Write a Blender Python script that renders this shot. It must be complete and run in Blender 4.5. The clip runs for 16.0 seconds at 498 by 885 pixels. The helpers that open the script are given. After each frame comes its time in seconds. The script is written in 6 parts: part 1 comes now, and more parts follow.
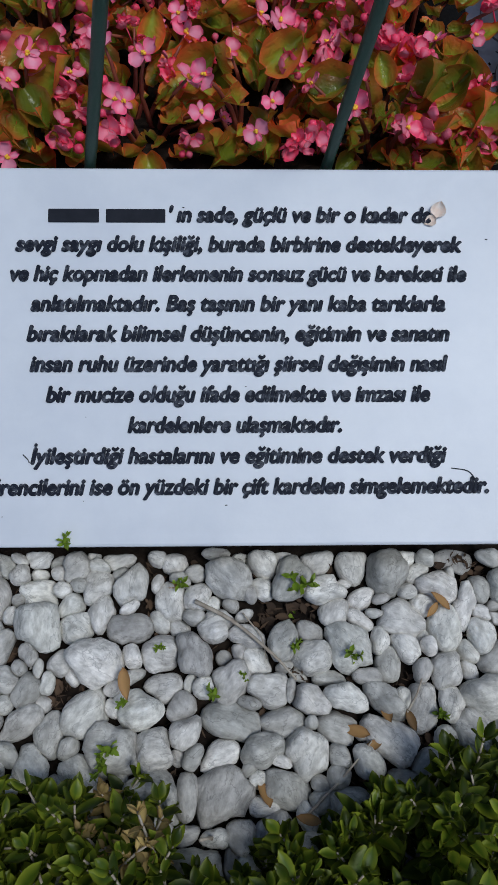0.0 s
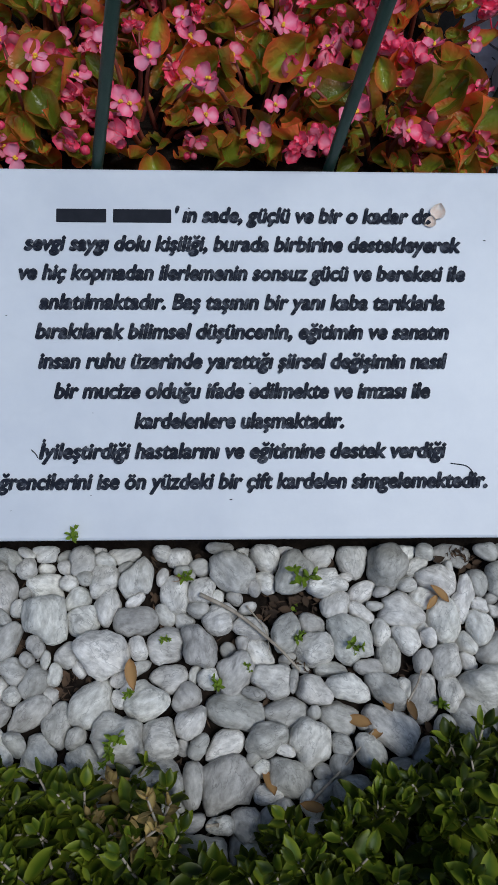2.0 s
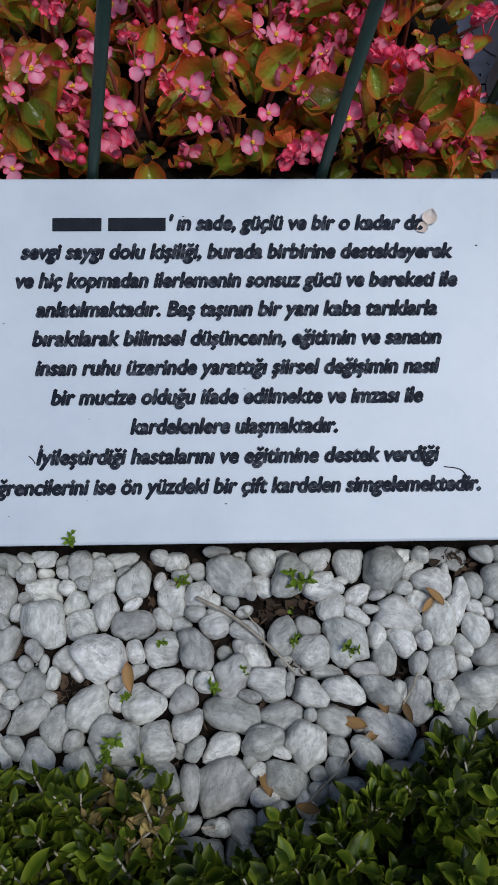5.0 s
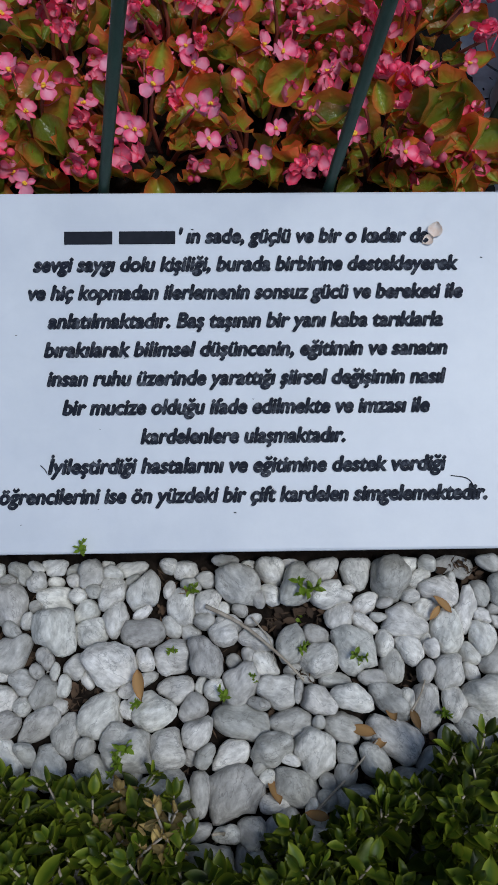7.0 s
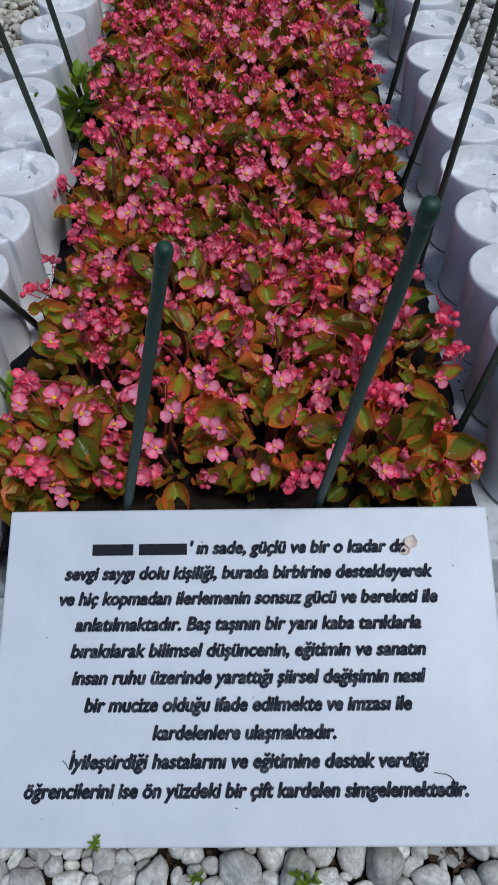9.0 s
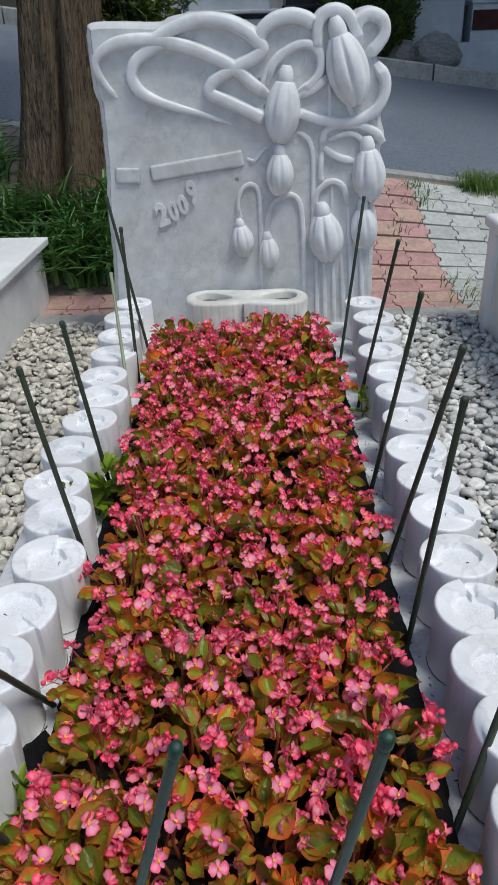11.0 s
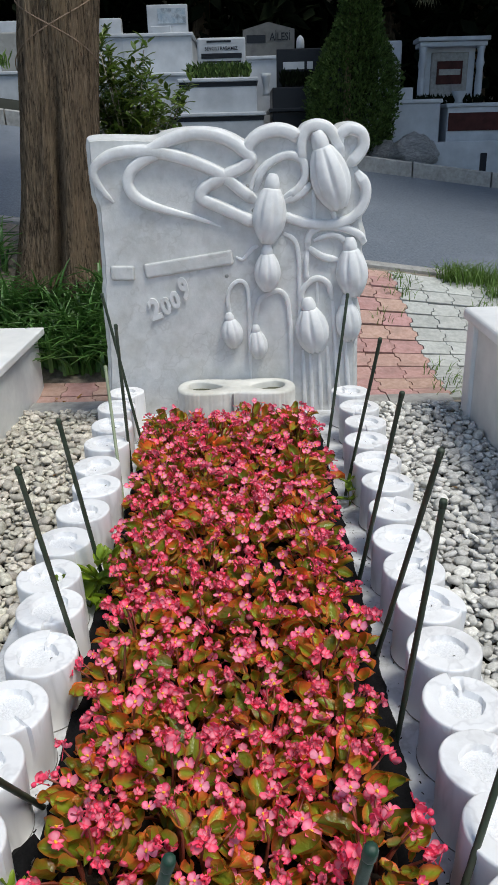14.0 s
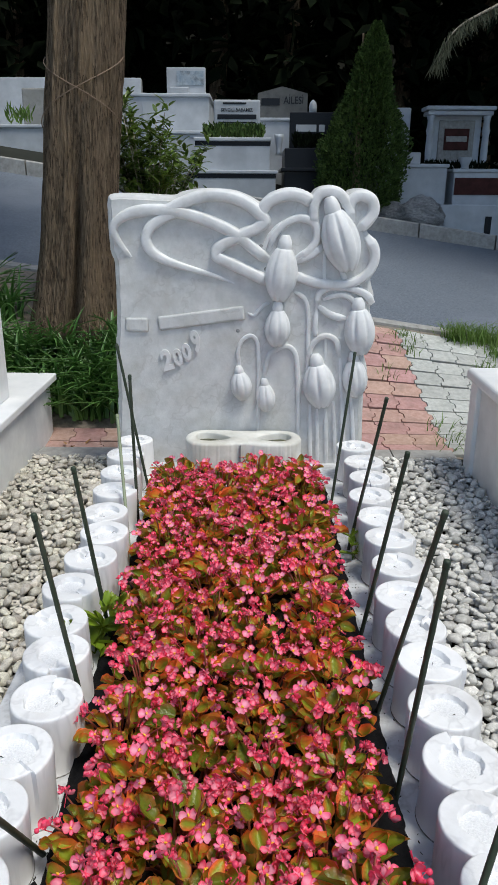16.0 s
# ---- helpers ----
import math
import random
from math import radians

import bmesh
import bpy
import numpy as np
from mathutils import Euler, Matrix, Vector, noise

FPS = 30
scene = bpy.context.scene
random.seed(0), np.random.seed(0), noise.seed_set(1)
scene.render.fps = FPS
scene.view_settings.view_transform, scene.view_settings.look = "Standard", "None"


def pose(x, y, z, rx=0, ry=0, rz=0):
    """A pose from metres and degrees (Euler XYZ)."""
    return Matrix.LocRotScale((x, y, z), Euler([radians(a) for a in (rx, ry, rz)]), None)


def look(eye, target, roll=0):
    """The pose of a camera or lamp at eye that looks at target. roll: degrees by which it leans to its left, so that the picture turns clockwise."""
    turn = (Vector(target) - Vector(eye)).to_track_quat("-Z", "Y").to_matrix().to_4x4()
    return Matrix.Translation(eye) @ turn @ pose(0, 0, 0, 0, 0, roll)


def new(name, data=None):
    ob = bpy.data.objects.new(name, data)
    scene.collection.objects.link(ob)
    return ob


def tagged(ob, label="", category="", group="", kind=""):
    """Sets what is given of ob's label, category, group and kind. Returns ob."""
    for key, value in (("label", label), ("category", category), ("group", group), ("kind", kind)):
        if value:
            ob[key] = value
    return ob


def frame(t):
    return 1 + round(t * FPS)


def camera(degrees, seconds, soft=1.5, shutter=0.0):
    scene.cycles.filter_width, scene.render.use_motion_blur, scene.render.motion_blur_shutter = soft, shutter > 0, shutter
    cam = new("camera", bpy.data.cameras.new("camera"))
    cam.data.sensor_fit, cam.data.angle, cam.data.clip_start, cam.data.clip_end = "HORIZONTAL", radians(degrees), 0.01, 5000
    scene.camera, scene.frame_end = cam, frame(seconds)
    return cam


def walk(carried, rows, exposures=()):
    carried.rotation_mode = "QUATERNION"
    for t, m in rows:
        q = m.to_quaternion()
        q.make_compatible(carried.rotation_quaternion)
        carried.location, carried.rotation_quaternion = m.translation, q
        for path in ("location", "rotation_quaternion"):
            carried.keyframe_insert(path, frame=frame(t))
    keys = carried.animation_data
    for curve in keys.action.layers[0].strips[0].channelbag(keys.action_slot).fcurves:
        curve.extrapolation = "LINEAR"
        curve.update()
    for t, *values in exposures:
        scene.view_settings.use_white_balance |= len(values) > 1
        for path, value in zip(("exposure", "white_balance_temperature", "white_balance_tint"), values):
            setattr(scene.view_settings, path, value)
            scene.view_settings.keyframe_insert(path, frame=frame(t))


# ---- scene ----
cam = camera(37.5, 16.0, soft=1.5, shutter=0.16)
PATH = [
    (0, (0.091, -0.496, 0.67), (0.138, 0.386, -1.124), 2.5),
    (0.5, (0.086, -0.496, 0.671), (0.123, 0.386, -1.124), 2.3),
    (1, (0.08, -0.498, 0.677), (0.12, 0.388, -1.115), 2.6),
    (1.5, (0.077, -0.504, 0.676), (0.13, 0.388, -1.113), 3.1),
    (2, (0.08, -0.507, 0.679), (0.149, 0.381, -1.112), 3.8),
    (2.5, (0.08, -0.505, 0.677), (0.147, 0.383, -1.114), 3.5),
    (3, (0.082, -0.504, 0.678), (0.147, 0.39, -1.109), 3.1),
    (3.5, (0.083, -0.504, 0.675), (0.146, 0.388, -1.114), 3.1),
    (4, (0.088, -0.506, 0.678), (0.147, 0.388, -1.11), 2.9),
    (6.5, (0.093, -0.513, 0.691), (0.125, 0.404, -1.086), 1.1),
    (7, (0.087, -0.514, 0.692), (0.124, 0.41, -1.081), 1.4),
    (7.5, (0.087, -0.516, 0.693), (0.128, 0.401, -1.083), 1.5),
    (8, (0.094, -0.523, 0.729), (0.112, 0.482, -1.0), 0.2),
    (8.5, (0.102, -0.483, 0.799), (0.086, 0.698, -0.816), -1.4),
    (9, (0.115, -0.444, 0.859), (0.081, 0.82, -0.69), -2.0),
    (9.5, (0.119, -0.432, 0.91), (0.074, 0.926, -0.558), -1.7),
    (10, (0.122, -0.427, 0.947), (0.068, 1.037, -0.415), -2.4),
    (10.2, (0.123, -0.428, 0.972), (0.07, 1.11, -0.292), -2.2),
    (12.5, (0.133, -0.466, 1.108), (0.116, 1.381, 0.34), -1.6),
    (13, (0.133, -0.468, 1.11), (0.117, 1.378, 0.34), -1.7),
    (13.5, (0.131, -0.468, 1.108), (0.112, 1.377, 0.337), -1.9),
    (14, (0.13, -0.469, 1.109), (0.121, 1.377, 0.339), -1.5),
    (14.5, (0.13, -0.47, 1.111), (0.12, 1.376, 0.341), -1.5),
    (15, (0.127, -0.479, 1.116), (0.094, 1.38, 0.379), -2.2),
    (15.5, (0.131, -0.479, 1.124), (0.103, 1.407, 0.458), -2.8),
    (16, (0.112, -0.508, 1.14), (0.101, 1.384, 0.49), 0.4),
]
walk(cam, [(t, look(eye, target, roll)) for t, eye, target, roll in PATH],
     exposures=[(0, -0.53, 5780, 6), (8, -0.53, 5740, 6), (9, -0.50, 5720, 6), (10, -0.37, 5900, 6), (12.3, 0.17, 6430, 5), (16, 0.17, 6430, 5)])

# ---------------------------------------------------------------- light
SUN_EL, SUN_AZ = 66, 128
world = bpy.data.worlds.new("sky")
scene.world = world
world.use_nodes = True
wn = world.node_tree
sky = wn.nodes.new("ShaderNodeTexSky")
sky.sky_type = "NISHITA"
sky.sun_disc = False
sky.sun_elevation = radians(SUN_EL)
sky.sun_rotation = radians(SUN_AZ)
sky.air_density, sky.dust_density = 1.0, 1.5
wn.links.new(sky.outputs[0], wn.nodes["Background"].inputs[0])
wn.nodes["Background"].inputs[1].default_value = 0.13
sun = new("sun", bpy.data.lights.new("sun", "SUN"))
sun.data.energy, sun.data.angle, sun.data.color = 2.3, radians(18), (1.0, 0.95, 0.88)
_d = Vector((math.sin(radians(SUN_AZ)) * math.cos(radians(SUN_EL)), math.cos(radians(SUN_AZ)) * math.cos(radians(SUN_EL)), math.sin(radians(SUN_EL))))
sun.matrix_world = look(_d * 30, (0, 0, 0))


# ---------------------------------------------------------------- materials
def surf(name, a, b, scale=20.0, rough=0.6, bump=0.2, c=None, cscale=3.0, camount=0.5, vary=0.0, metal=0.0, bscale=None,
         spec=0.5, stretch=(1, 1, 1), island=False, detail=6.0, bdist=0.002, vein=None):
    """Two-scale procedural surface: grain between a and b, patches of c, relief, a share of random value per object."""
    m = bpy.data.materials.new(name)
    m.use_nodes = True
    nt = m.node_tree
    N, L = nt.nodes, nt.links
    p = N["Principled BSDF"]
    tc = N.new("ShaderNodeTexCoord")
    mp = N.new("ShaderNodeMapping")
    mp.inputs["Scale"].default_value = stretch
    L.new(tc.outputs["Object"], mp.inputs["Vector"])
    info = N.new("ShaderNodeObjectInfo")
    geo = N.new("ShaderNodeNewGeometry")
    rnd = geo.outputs["Random Per Island"] if island else info.outputs["Random"]
    off = N.new("ShaderNodeVectorMath")
    off.operation = "MULTIPLY_ADD"
    com = N.new("ShaderNodeCombineXYZ")
    for i in range(3):
        L.new(rnd, com.inputs[i])
    off.inputs[1].default_value = (7.3, 5.1, 3.7)
    L.new(com.outputs[0], off.inputs[0])
    L.new(mp.outputs[0], off.inputs[2])

    def tex(s, d=detail):
        n = N.new("ShaderNodeTexNoise")
        n.inputs["Scale"].default_value = s
        n.inputs["Detail"].default_value = d
        n.inputs["Roughness"].default_value = 0.62
        L.new(off.outputs[0], n.inputs["Vector"])
        return n.outputs["Fac"]

    def mix(fac, x, y, blend="MIX"):
        k = N.new("ShaderNodeMix")
        k.data_type, k.blend_type = "RGBA", blend
        for sock, v in ((k.inputs[0], fac), (k.inputs[6], x), (k.inputs[7], y)):
            if isinstance(v, (int, float)):
                sock.default_value = v
            elif isinstance(v, tuple):
                sock.default_value = (*v, 1)
            else:
                L.new(v, sock)
        return k.outputs[2]

    def ramp(v, lo, hi):
        r = N.new("ShaderNodeMapRange")
        r.inputs["From Min"].default_value, r.inputs["From Max"].default_value = lo, hi
        L.new(v, r.inputs["Value"])
        return r.outputs[0]

    col = mix(ramp(tex(scale), 0.32, 0.68), a, b)
    if c:
        f = N.new("ShaderNodeMath")
        f.operation = "MULTIPLY"
        f.inputs[1].default_value = camount
        L.new(ramp(tex(cscale), 0.5, 0.68), f.inputs[0])
        col = mix(f.outputs[0], col, c)
    if vein:
        vs, vw, va, vcol = vein
        sub = N.new("ShaderNodeMath")
        sub.operation = "SUBTRACT"
        sub.inputs[1].default_value = 0.5
        L.new(tex(vs, 4.0), sub.inputs[0])
        ab = N.new("ShaderNodeMath")
        ab.operation = "ABSOLUTE"
        L.new(sub.outputs[0], ab.inputs[0])
        vm = N.new("ShaderNodeMapRange")
        vm.inputs["From Min"].default_value, vm.inputs["From Max"].default_value = 0.0, vw
        vm.inputs["To Min"].default_value, vm.inputs["To Max"].default_value = va, 0.0
        L.new(ab.outputs[0], vm.inputs["Value"])
        col = mix(vm.outputs[0], col, vcol)
    if vary:
        hsv = N.new("ShaderNodeHueSaturation")
        v = N.new("ShaderNodeMapRange")
        v.inputs["To Min"].default_value, v.inputs["To Max"].default_value = 1 - vary, 1 + vary
        L.new(rnd, v.inputs["Value"])
        L.new(v.outputs[0], hsv.inputs["Value"])
        h = N.new("ShaderNodeMath")
        h.operation = "MULTIPLY_ADD"
        h.inputs[1].default_value, h.inputs[2].default_value = 0.04, 0.48
        fr = N.new("ShaderNodeMath")
        fr.operation = "FRACT"
        m7 = N.new("ShaderNodeMath")
        m7.operation = "MULTIPLY"
        m7.inputs[1].default_value = 17.0
        L.new(rnd, m7.inputs[0])
        L.new(m7.outputs[0], fr.inputs[0])
        L.new(fr.outputs[0], h.inputs[0])
        L.new(h.outputs[0], hsv.inputs["Hue"])
        L.new(col, hsv.inputs["Color"])
        col = hsv.outputs[0]
    L.new(col, p.inputs["Base Color"])
    p.inputs["Roughness"].default_value = rough
    p.inputs["Metallic"].default_value = metal
    p.inputs["Specular IOR Level"].default_value = spec
    if bump:
        bp = N.new("ShaderNodeBump")
        bp.inputs["Strength"].default_value = bump
        bp.inputs["Distance"].default_value = bdist
        L.new(tex(bscale or scale * 2), bp.inputs["Height"])
        L.new(bp.outputs[0], p.inputs["Normal"])
    return m


def leafy(name, mid, edge, radius, rough=0.35, vary=0.25, soft=0.35, back=None, reddish=0.0, relief=0.25, deep=0.001, spec=0.5):
    """Leaf or petal: colour runs from the middle of the blade to its rim, thin and slightly translucent."""
    m = bpy.data.materials.new(name)
    m.use_nodes = True
    nt = m.node_tree
    N, L = nt.nodes, nt.links
    p = N["Principled BSDF"]
    at = N.new("ShaderNodeAttribute")
    at.attribute_name = "rim"
    info = N.new("ShaderNodeObjectInfo")
    geo = N.new("ShaderNodeNewGeometry")
    add = N.new("ShaderNodeMath")
    add.operation = "ADD"
    L.new(info.outputs["Random"], add.inputs[0])
    L.new(geo.outputs["Random Per Island"], add.inputs[1])
    fr = N.new("ShaderNodeMath")
    fr.operation = "FRACT"
    L.new(add.outputs[0], fr.inputs[0])
    no = N.new("ShaderNodeTexNoise")
    no.inputs["Scale"].default_value = 6
    no.inputs["Detail"].default_value = 3
    tc = N.new("ShaderNodeTexCoord")
    L.new(tc.outputs["Object"], no.inputs["Vector"])
    shift = N.new("ShaderNodeMath")
    shift.operation = "MULTIPLY_ADD"
    shift.inputs[1].default_value = 0.5
    L.new(no.outputs["Fac"], shift.inputs[0])
    L.new(at.outputs["Fac"], shift.inputs[2])
    r2 = N.new("ShaderNodeMath")
    r2.operation = "MULTIPLY_ADD"
    r2.inputs[1].default_value = reddish
    L.new(fr.outputs[0], r2.inputs[0])
    L.new(shift.outputs[0], r2.inputs[2])
    mr = N.new("ShaderNodeMapRange")
    mr.inputs["From Min"].default_value, mr.inputs["From Max"].default_value = 0.78, 1.60
    L.new(r2.outputs[0], mr.inputs["Value"])
    k = N.new("ShaderNodeMix")
    k.data_type = "RGBA"
    L.new(mr.outputs[0], k.inputs[0])
    k.inputs[6].default_value, k.inputs[7].default_value = (*mid, 1), (*edge, 1)
    hsv = N.new("ShaderNodeHueSaturation")
    v = N.new("ShaderNodeMapRange")
    v.inputs["To Min"].default_value, v.inputs["To Max"].default_value = 1 - vary, 1 + vary
    L.new(fr.outputs[0], v.inputs["Value"])
    L.new(v.outputs[0], hsv.inputs["Value"])
    L.new(k.outputs[2], hsv.inputs["Color"])
    L.new(hsv.outputs[0], p.inputs["Base Color"])
    p.inputs["Roughness"].default_value = rough
    bp = N.new("ShaderNodeBump")
    p.inputs["Specular IOR Level"].default_value = spec
    bp.inputs["Strength"].default_value = relief
    bp.inputs["Distance"].default_value = deep
    L.new(no.outputs["Fac"], bp.inputs["Height"])
    L.new(bp.outputs[0], p.inputs["Normal"])
    tr = N.new("ShaderNodeBsdfTranslucent")
    L.new(hsv.outputs[0], tr.inputs["Color"])
    ms = N.new("ShaderNodeMixShader")
    ms.inputs[0].default_value = soft
    L.new(p.outputs[0], ms.inputs[1])
    L.new(tr.outputs[0], ms.inputs[2])
    L.new(ms.outputs[0], N["Material Output"].inputs["Surface"])
    return m


M = {}
M["marble"] = surf("white marble", (0.78, 0.79, 0.80), (0.88, 0.88, 0.88), 9, 0.5, 0.08, (0.62, 0.62, 0.62), 2.5, 0.35, bscale=140)
M["plaque"] = surf("plaque marble", (0.655, 0.68, 0.725), (0.735, 0.755, 0.785), 14, 0.42, 0.05, (0.575, 0.60, 0.635), 4, 0.35, bscale=300, vein=(3, 0.01, 0.05, (0.5, 0.52, 0.55)))
M["post"] = surf("post marble", (0.79, 0.785, 0.79), (0.91, 0.905, 0.905), 8, 0.45, 0.3, (0.50, 0.47, 0.45), 6, 0.45, vary=0.04, bscale=220, stretch=(1, 1, 0.22), vein=(5, 0.02, 0.3, (0.45, 0.44, 0.45)))
# dirt joint at the post feet, with their contact shade painted in
M["contact_grime"] = surf("dirt joint and contact shade", (0.10, 0.095, 0.085), (0.34, 0.33, 0.31), 120, 0.95, 0.4)
M["grit"] = surf("chiselled marble", (0.74, 0.745, 0.76), (0.92, 0.92, 0.93), 260, 0.7, 0.8, (0.50, 0.49, 0.47), 90, 0.2, bscale=300, bdist=0.0025)
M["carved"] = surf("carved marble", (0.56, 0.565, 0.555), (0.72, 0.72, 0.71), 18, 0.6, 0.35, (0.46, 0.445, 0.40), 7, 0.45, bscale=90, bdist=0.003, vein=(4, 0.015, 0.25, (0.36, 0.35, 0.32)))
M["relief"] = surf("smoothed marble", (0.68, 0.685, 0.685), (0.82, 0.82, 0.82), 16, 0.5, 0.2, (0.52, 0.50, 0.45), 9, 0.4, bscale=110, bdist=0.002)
M["vase"] = surf("vase stone", (0.62, 0.61, 0.56), (0.78, 0.77, 0.72), 16, 0.5, 0.12, (0.45, 0.42, 0.33), 6, 0.5, bscale=120)
M["base"] = surf("base marble", (0.52, 0.53, 0.55), (0.72, 0.73, 0.75), 12, 0.5, 0.15, (0.24, 0.23, 0.22), 22, 0.6, bscale=160, vein=(7, 0.03, 0.3, (0.3, 0.3, 0.31)))
M["tomb"] = surf("tomb marble", (0.44, 0.47, 0.51), (0.60, 0.63, 0.67), 4, 0.45, 0.05, (0.33, 0.35, 0.38), 1.5, 0.5, bscale=60)
M["plotwall"] = surf("plot wall marble", (0.64, 0.64, 0.635), (0.79, 0.79, 0.775), 6, 0.5, 0.1, (0.44, 0.44, 0.45), 2.5, 0.5, bscale=80)
M["granite"] = surf("black granite", (0.010, 0.012, 0.017), (0.024, 0.028, 0.037), 150, 0.35, 0.0, spec=0.2)
M["greystone"] = surf("grey stone", (0.22, 0.22, 0.21), (0.34, 0.34, 0.33), 12, 0.7, 0.15, (0.12, 0.13, 0.11), 3, 0.5)
M["slate"] = surf("dark grey stone", (0.085, 0.088, 0.09), (0.15, 0.152, 0.15), 12, 0.7, 0.15, (0.06, 0.065, 0.06), 3, 0.5)
M["brownstone"] = surf("brown marble", (0.040, 0.013, 0.012), (0.075, 0.024, 0.021), 10, 0.5, 0.0, spec=0.15)
M["paint"] = surf("worn black paint", (0.006, 0.008, 0.015), (0.014, 0.018, 0.032), 160, 0.7, 0.0, (0.34, 0.36, 0.41), 190, 0.28, spec=0.2)
M["ink"] = surf("black paint", (0.010, 0.012, 0.018), (0.018, 0.020, 0.028), 90, 0.7, 0.0, spec=0.2)
M["pebble"] = surf("white pebble", (0.42, 0.405, 0.37), (0.83, 0.81, 0.76), 190, 0.75, 1.0, (0.25, 0.24, 0.215), 50, 0.5, vary=0.34, bscale=420, bdist=0.0013, detail=10, vein=(34, 0.010, 0.5, (0.18, 0.17, 0.155)), stretch=(0.55, 1, 1))
M["pebbles"] = surf("white pebbles", (0.45, 0.44, 0.415), (0.77, 0.76, 0.725), 70, 0.75, 0.5, (0.31, 0.30, 0.275), 40, 0.55, vary=0.34, bscale=240, island=True, vein=(36, 0.010, 0.3, (0.24, 0.23, 0.2)))
M["pebbles_warm"] = surf("cream pebbles", (0.40, 0.37, 0.31), (0.74, 0.70, 0.61), 80, 0.78, 0.6, (0.30, 0.26, 0.20), 42, 0.6, vary=0.32, bscale=240, island=True, vein=(38, 0.012, 0.35, (0.24, 0.22, 0.18)))
M["soil"] = surf("dark soil", (0.010, 0.0075, 0.006), (0.034, 0.025, 0.019), 60, 0.95, 1.0, bdist=0.01, bscale=90, spec=0.1)
M["liner"] = surf("black fabric", (0.004, 0.004, 0.005), (0.011, 0.011, 0.012), 200, 0.85, 0.6, spec=0.12, bdist=0.004, bscale=60)
M["stake"] = surf("green plastic", (0.009, 0.038, 0.023), (0.018, 0.062, 0.037), 90, 0.5, 0.5, (0.06, 0.075, 0.055), 25, 0.35, stretch=(1, 1, 0.35), bscale=150)
M["stake_old"] = surf("weathered green plastic", (0.022, 0.036, 0.020), (0.042, 0.060, 0.034), 90, 0.55, 0.5, (0.10, 0.10, 0.075), 25, 0.4, stretch=(1, 1, 0.35), bscale=150)
M["stake_pale"] = surf("pale bamboo", (0.22, 0.26, 0.16), (0.30, 0.34, 0.22), 60, 0.6, 0.3, stretch=(1, 1, 0.2))
M["stem"] = surf("red stem", (0.20, 0.035, 0.03), (0.28, 0.08, 0.04), 60, 0.5, 0.0)
M["twig"] = surf("dry twig", (0.26, 0.21, 0.155), (0.55, 0.49, 0.40), 80, 0.85, 0.3)
M["bark"] = surf("cypress bark", (0.100, 0.073, 0.049), (0.335, 0.252, 0.172), 150, 0.95, 1.0, (0.46, 0.33, 0.205), 8, 0.6, stretch=(1, 1, 0.10), bscale=80, bdist=0.05, spec=0.15, detail=12, vein=(22, 0.025, 0.8, (0.025, 0.018, 0.013)))
M["asphalt"] = surf("asphalt", (0.105, 0.128, 0.162), (0.185, 0.212, 0.255), 60, 0.85, 1.0, (0.23, 0.255, 0.30), 0.9, 0.5, bscale=90, bdist=0.01, detail=10)
M["concrete"] = surf("kerb concrete", (0.28, 0.275, 0.26), (0.42, 0.41, 0.39), 25, 0.85, 0.4, (0.16, 0.15, 0.13), 6, 0.4, bscale=90)
M["redpaver"] = surf("red paver", (0.40, 0.232, 0.197), (0.53, 0.345, 0.305), 40, 0.85, 0.4, (0.26, 0.175, 0.15), 9, 0.5, vary=0.08, bscale=120)
M["greypaver"] = surf("grey paver", (0.38, 0.39, 0.37), (0.54, 0.55, 0.52), 40, 0.85, 0.4, (0.26, 0.27, 0.25), 9, 0.5, vary=0.12, bscale=120)
M["joint"] = surf("joint dirt", (0.17, 0.145, 0.115), (0.28, 0.24, 0.195), 50, 0.95, 0.8)
M["bag"] = surf("bin bag", (0.20, 0.205, 0.21), (0.44, 0.45, 0.46), 5, 0.28, 0.8, (0.58, 0.59, 0.60), 9, 0.5, bscale=7, bdist=0.08, stretch=(1, 1, 2.5))
# shade under the trees is painted in: almost black all over
M["forest"] = surf("shaded woodland", (0.008, 0.010, 0.006), (0.02, 0.022, 0.014), 3, 0.95, 0.5)
M["rope"] = surf("rope", (0.22, 0.15, 0.10), (0.3, 0.22, 0.16), 200, 0.9, 0.2)
M["water"] = surf("green water", (0.055, 0.055, 0.012), (0.09, 0.085, 0.02), 30, 0.10, 0.0)
M["photo"] = surf("picture panel", (0.25, 0.33, 0.42), (0.5, 0.55, 0.6), 14, 0.3, 0.0, (0.08, 0.09, 0.1), 9, 0.8)
M["petal"] = leafy("pink petal", (0.94, 0.34, 0.47), (0.92, 0.12, 0.25), 1, 0.5, 0.14, 0.18, reddish=0.7)
M["rose"] = leafy("deep pink petal", (0.95, 0.29, 0.39), (0.90, 0.07, 0.16), 1, 0.45, 0.22, 0.2, reddish=0.8)
M["stamen"] = surf("yellow stamen", (0.90, 0.48, 0.02), (0.95, 0.62, 0.05), 300, 0.6, 0.0)
M["begonia"] = leafy("begonia leaf", (0.30, 0.355, 0.028), (0.70, 0.125, 0.034), 1, 0.28, 0.5, 0.38, reddish=0.46, relief=0.8, deep=0.003)
M["box"] = leafy("box leaf", (0.060, 0.100, 0.007), (0.175, 0.205, 0.016), 1, 0.42, 0.6, 0.28, reddish=0.35, spec=0.32)
M["dryleaf"] = leafy("dry leaf", (0.40, 0.23, 0.085), (0.24, 0.12, 0.045), 1, 0.7, 0.45, 0.2)
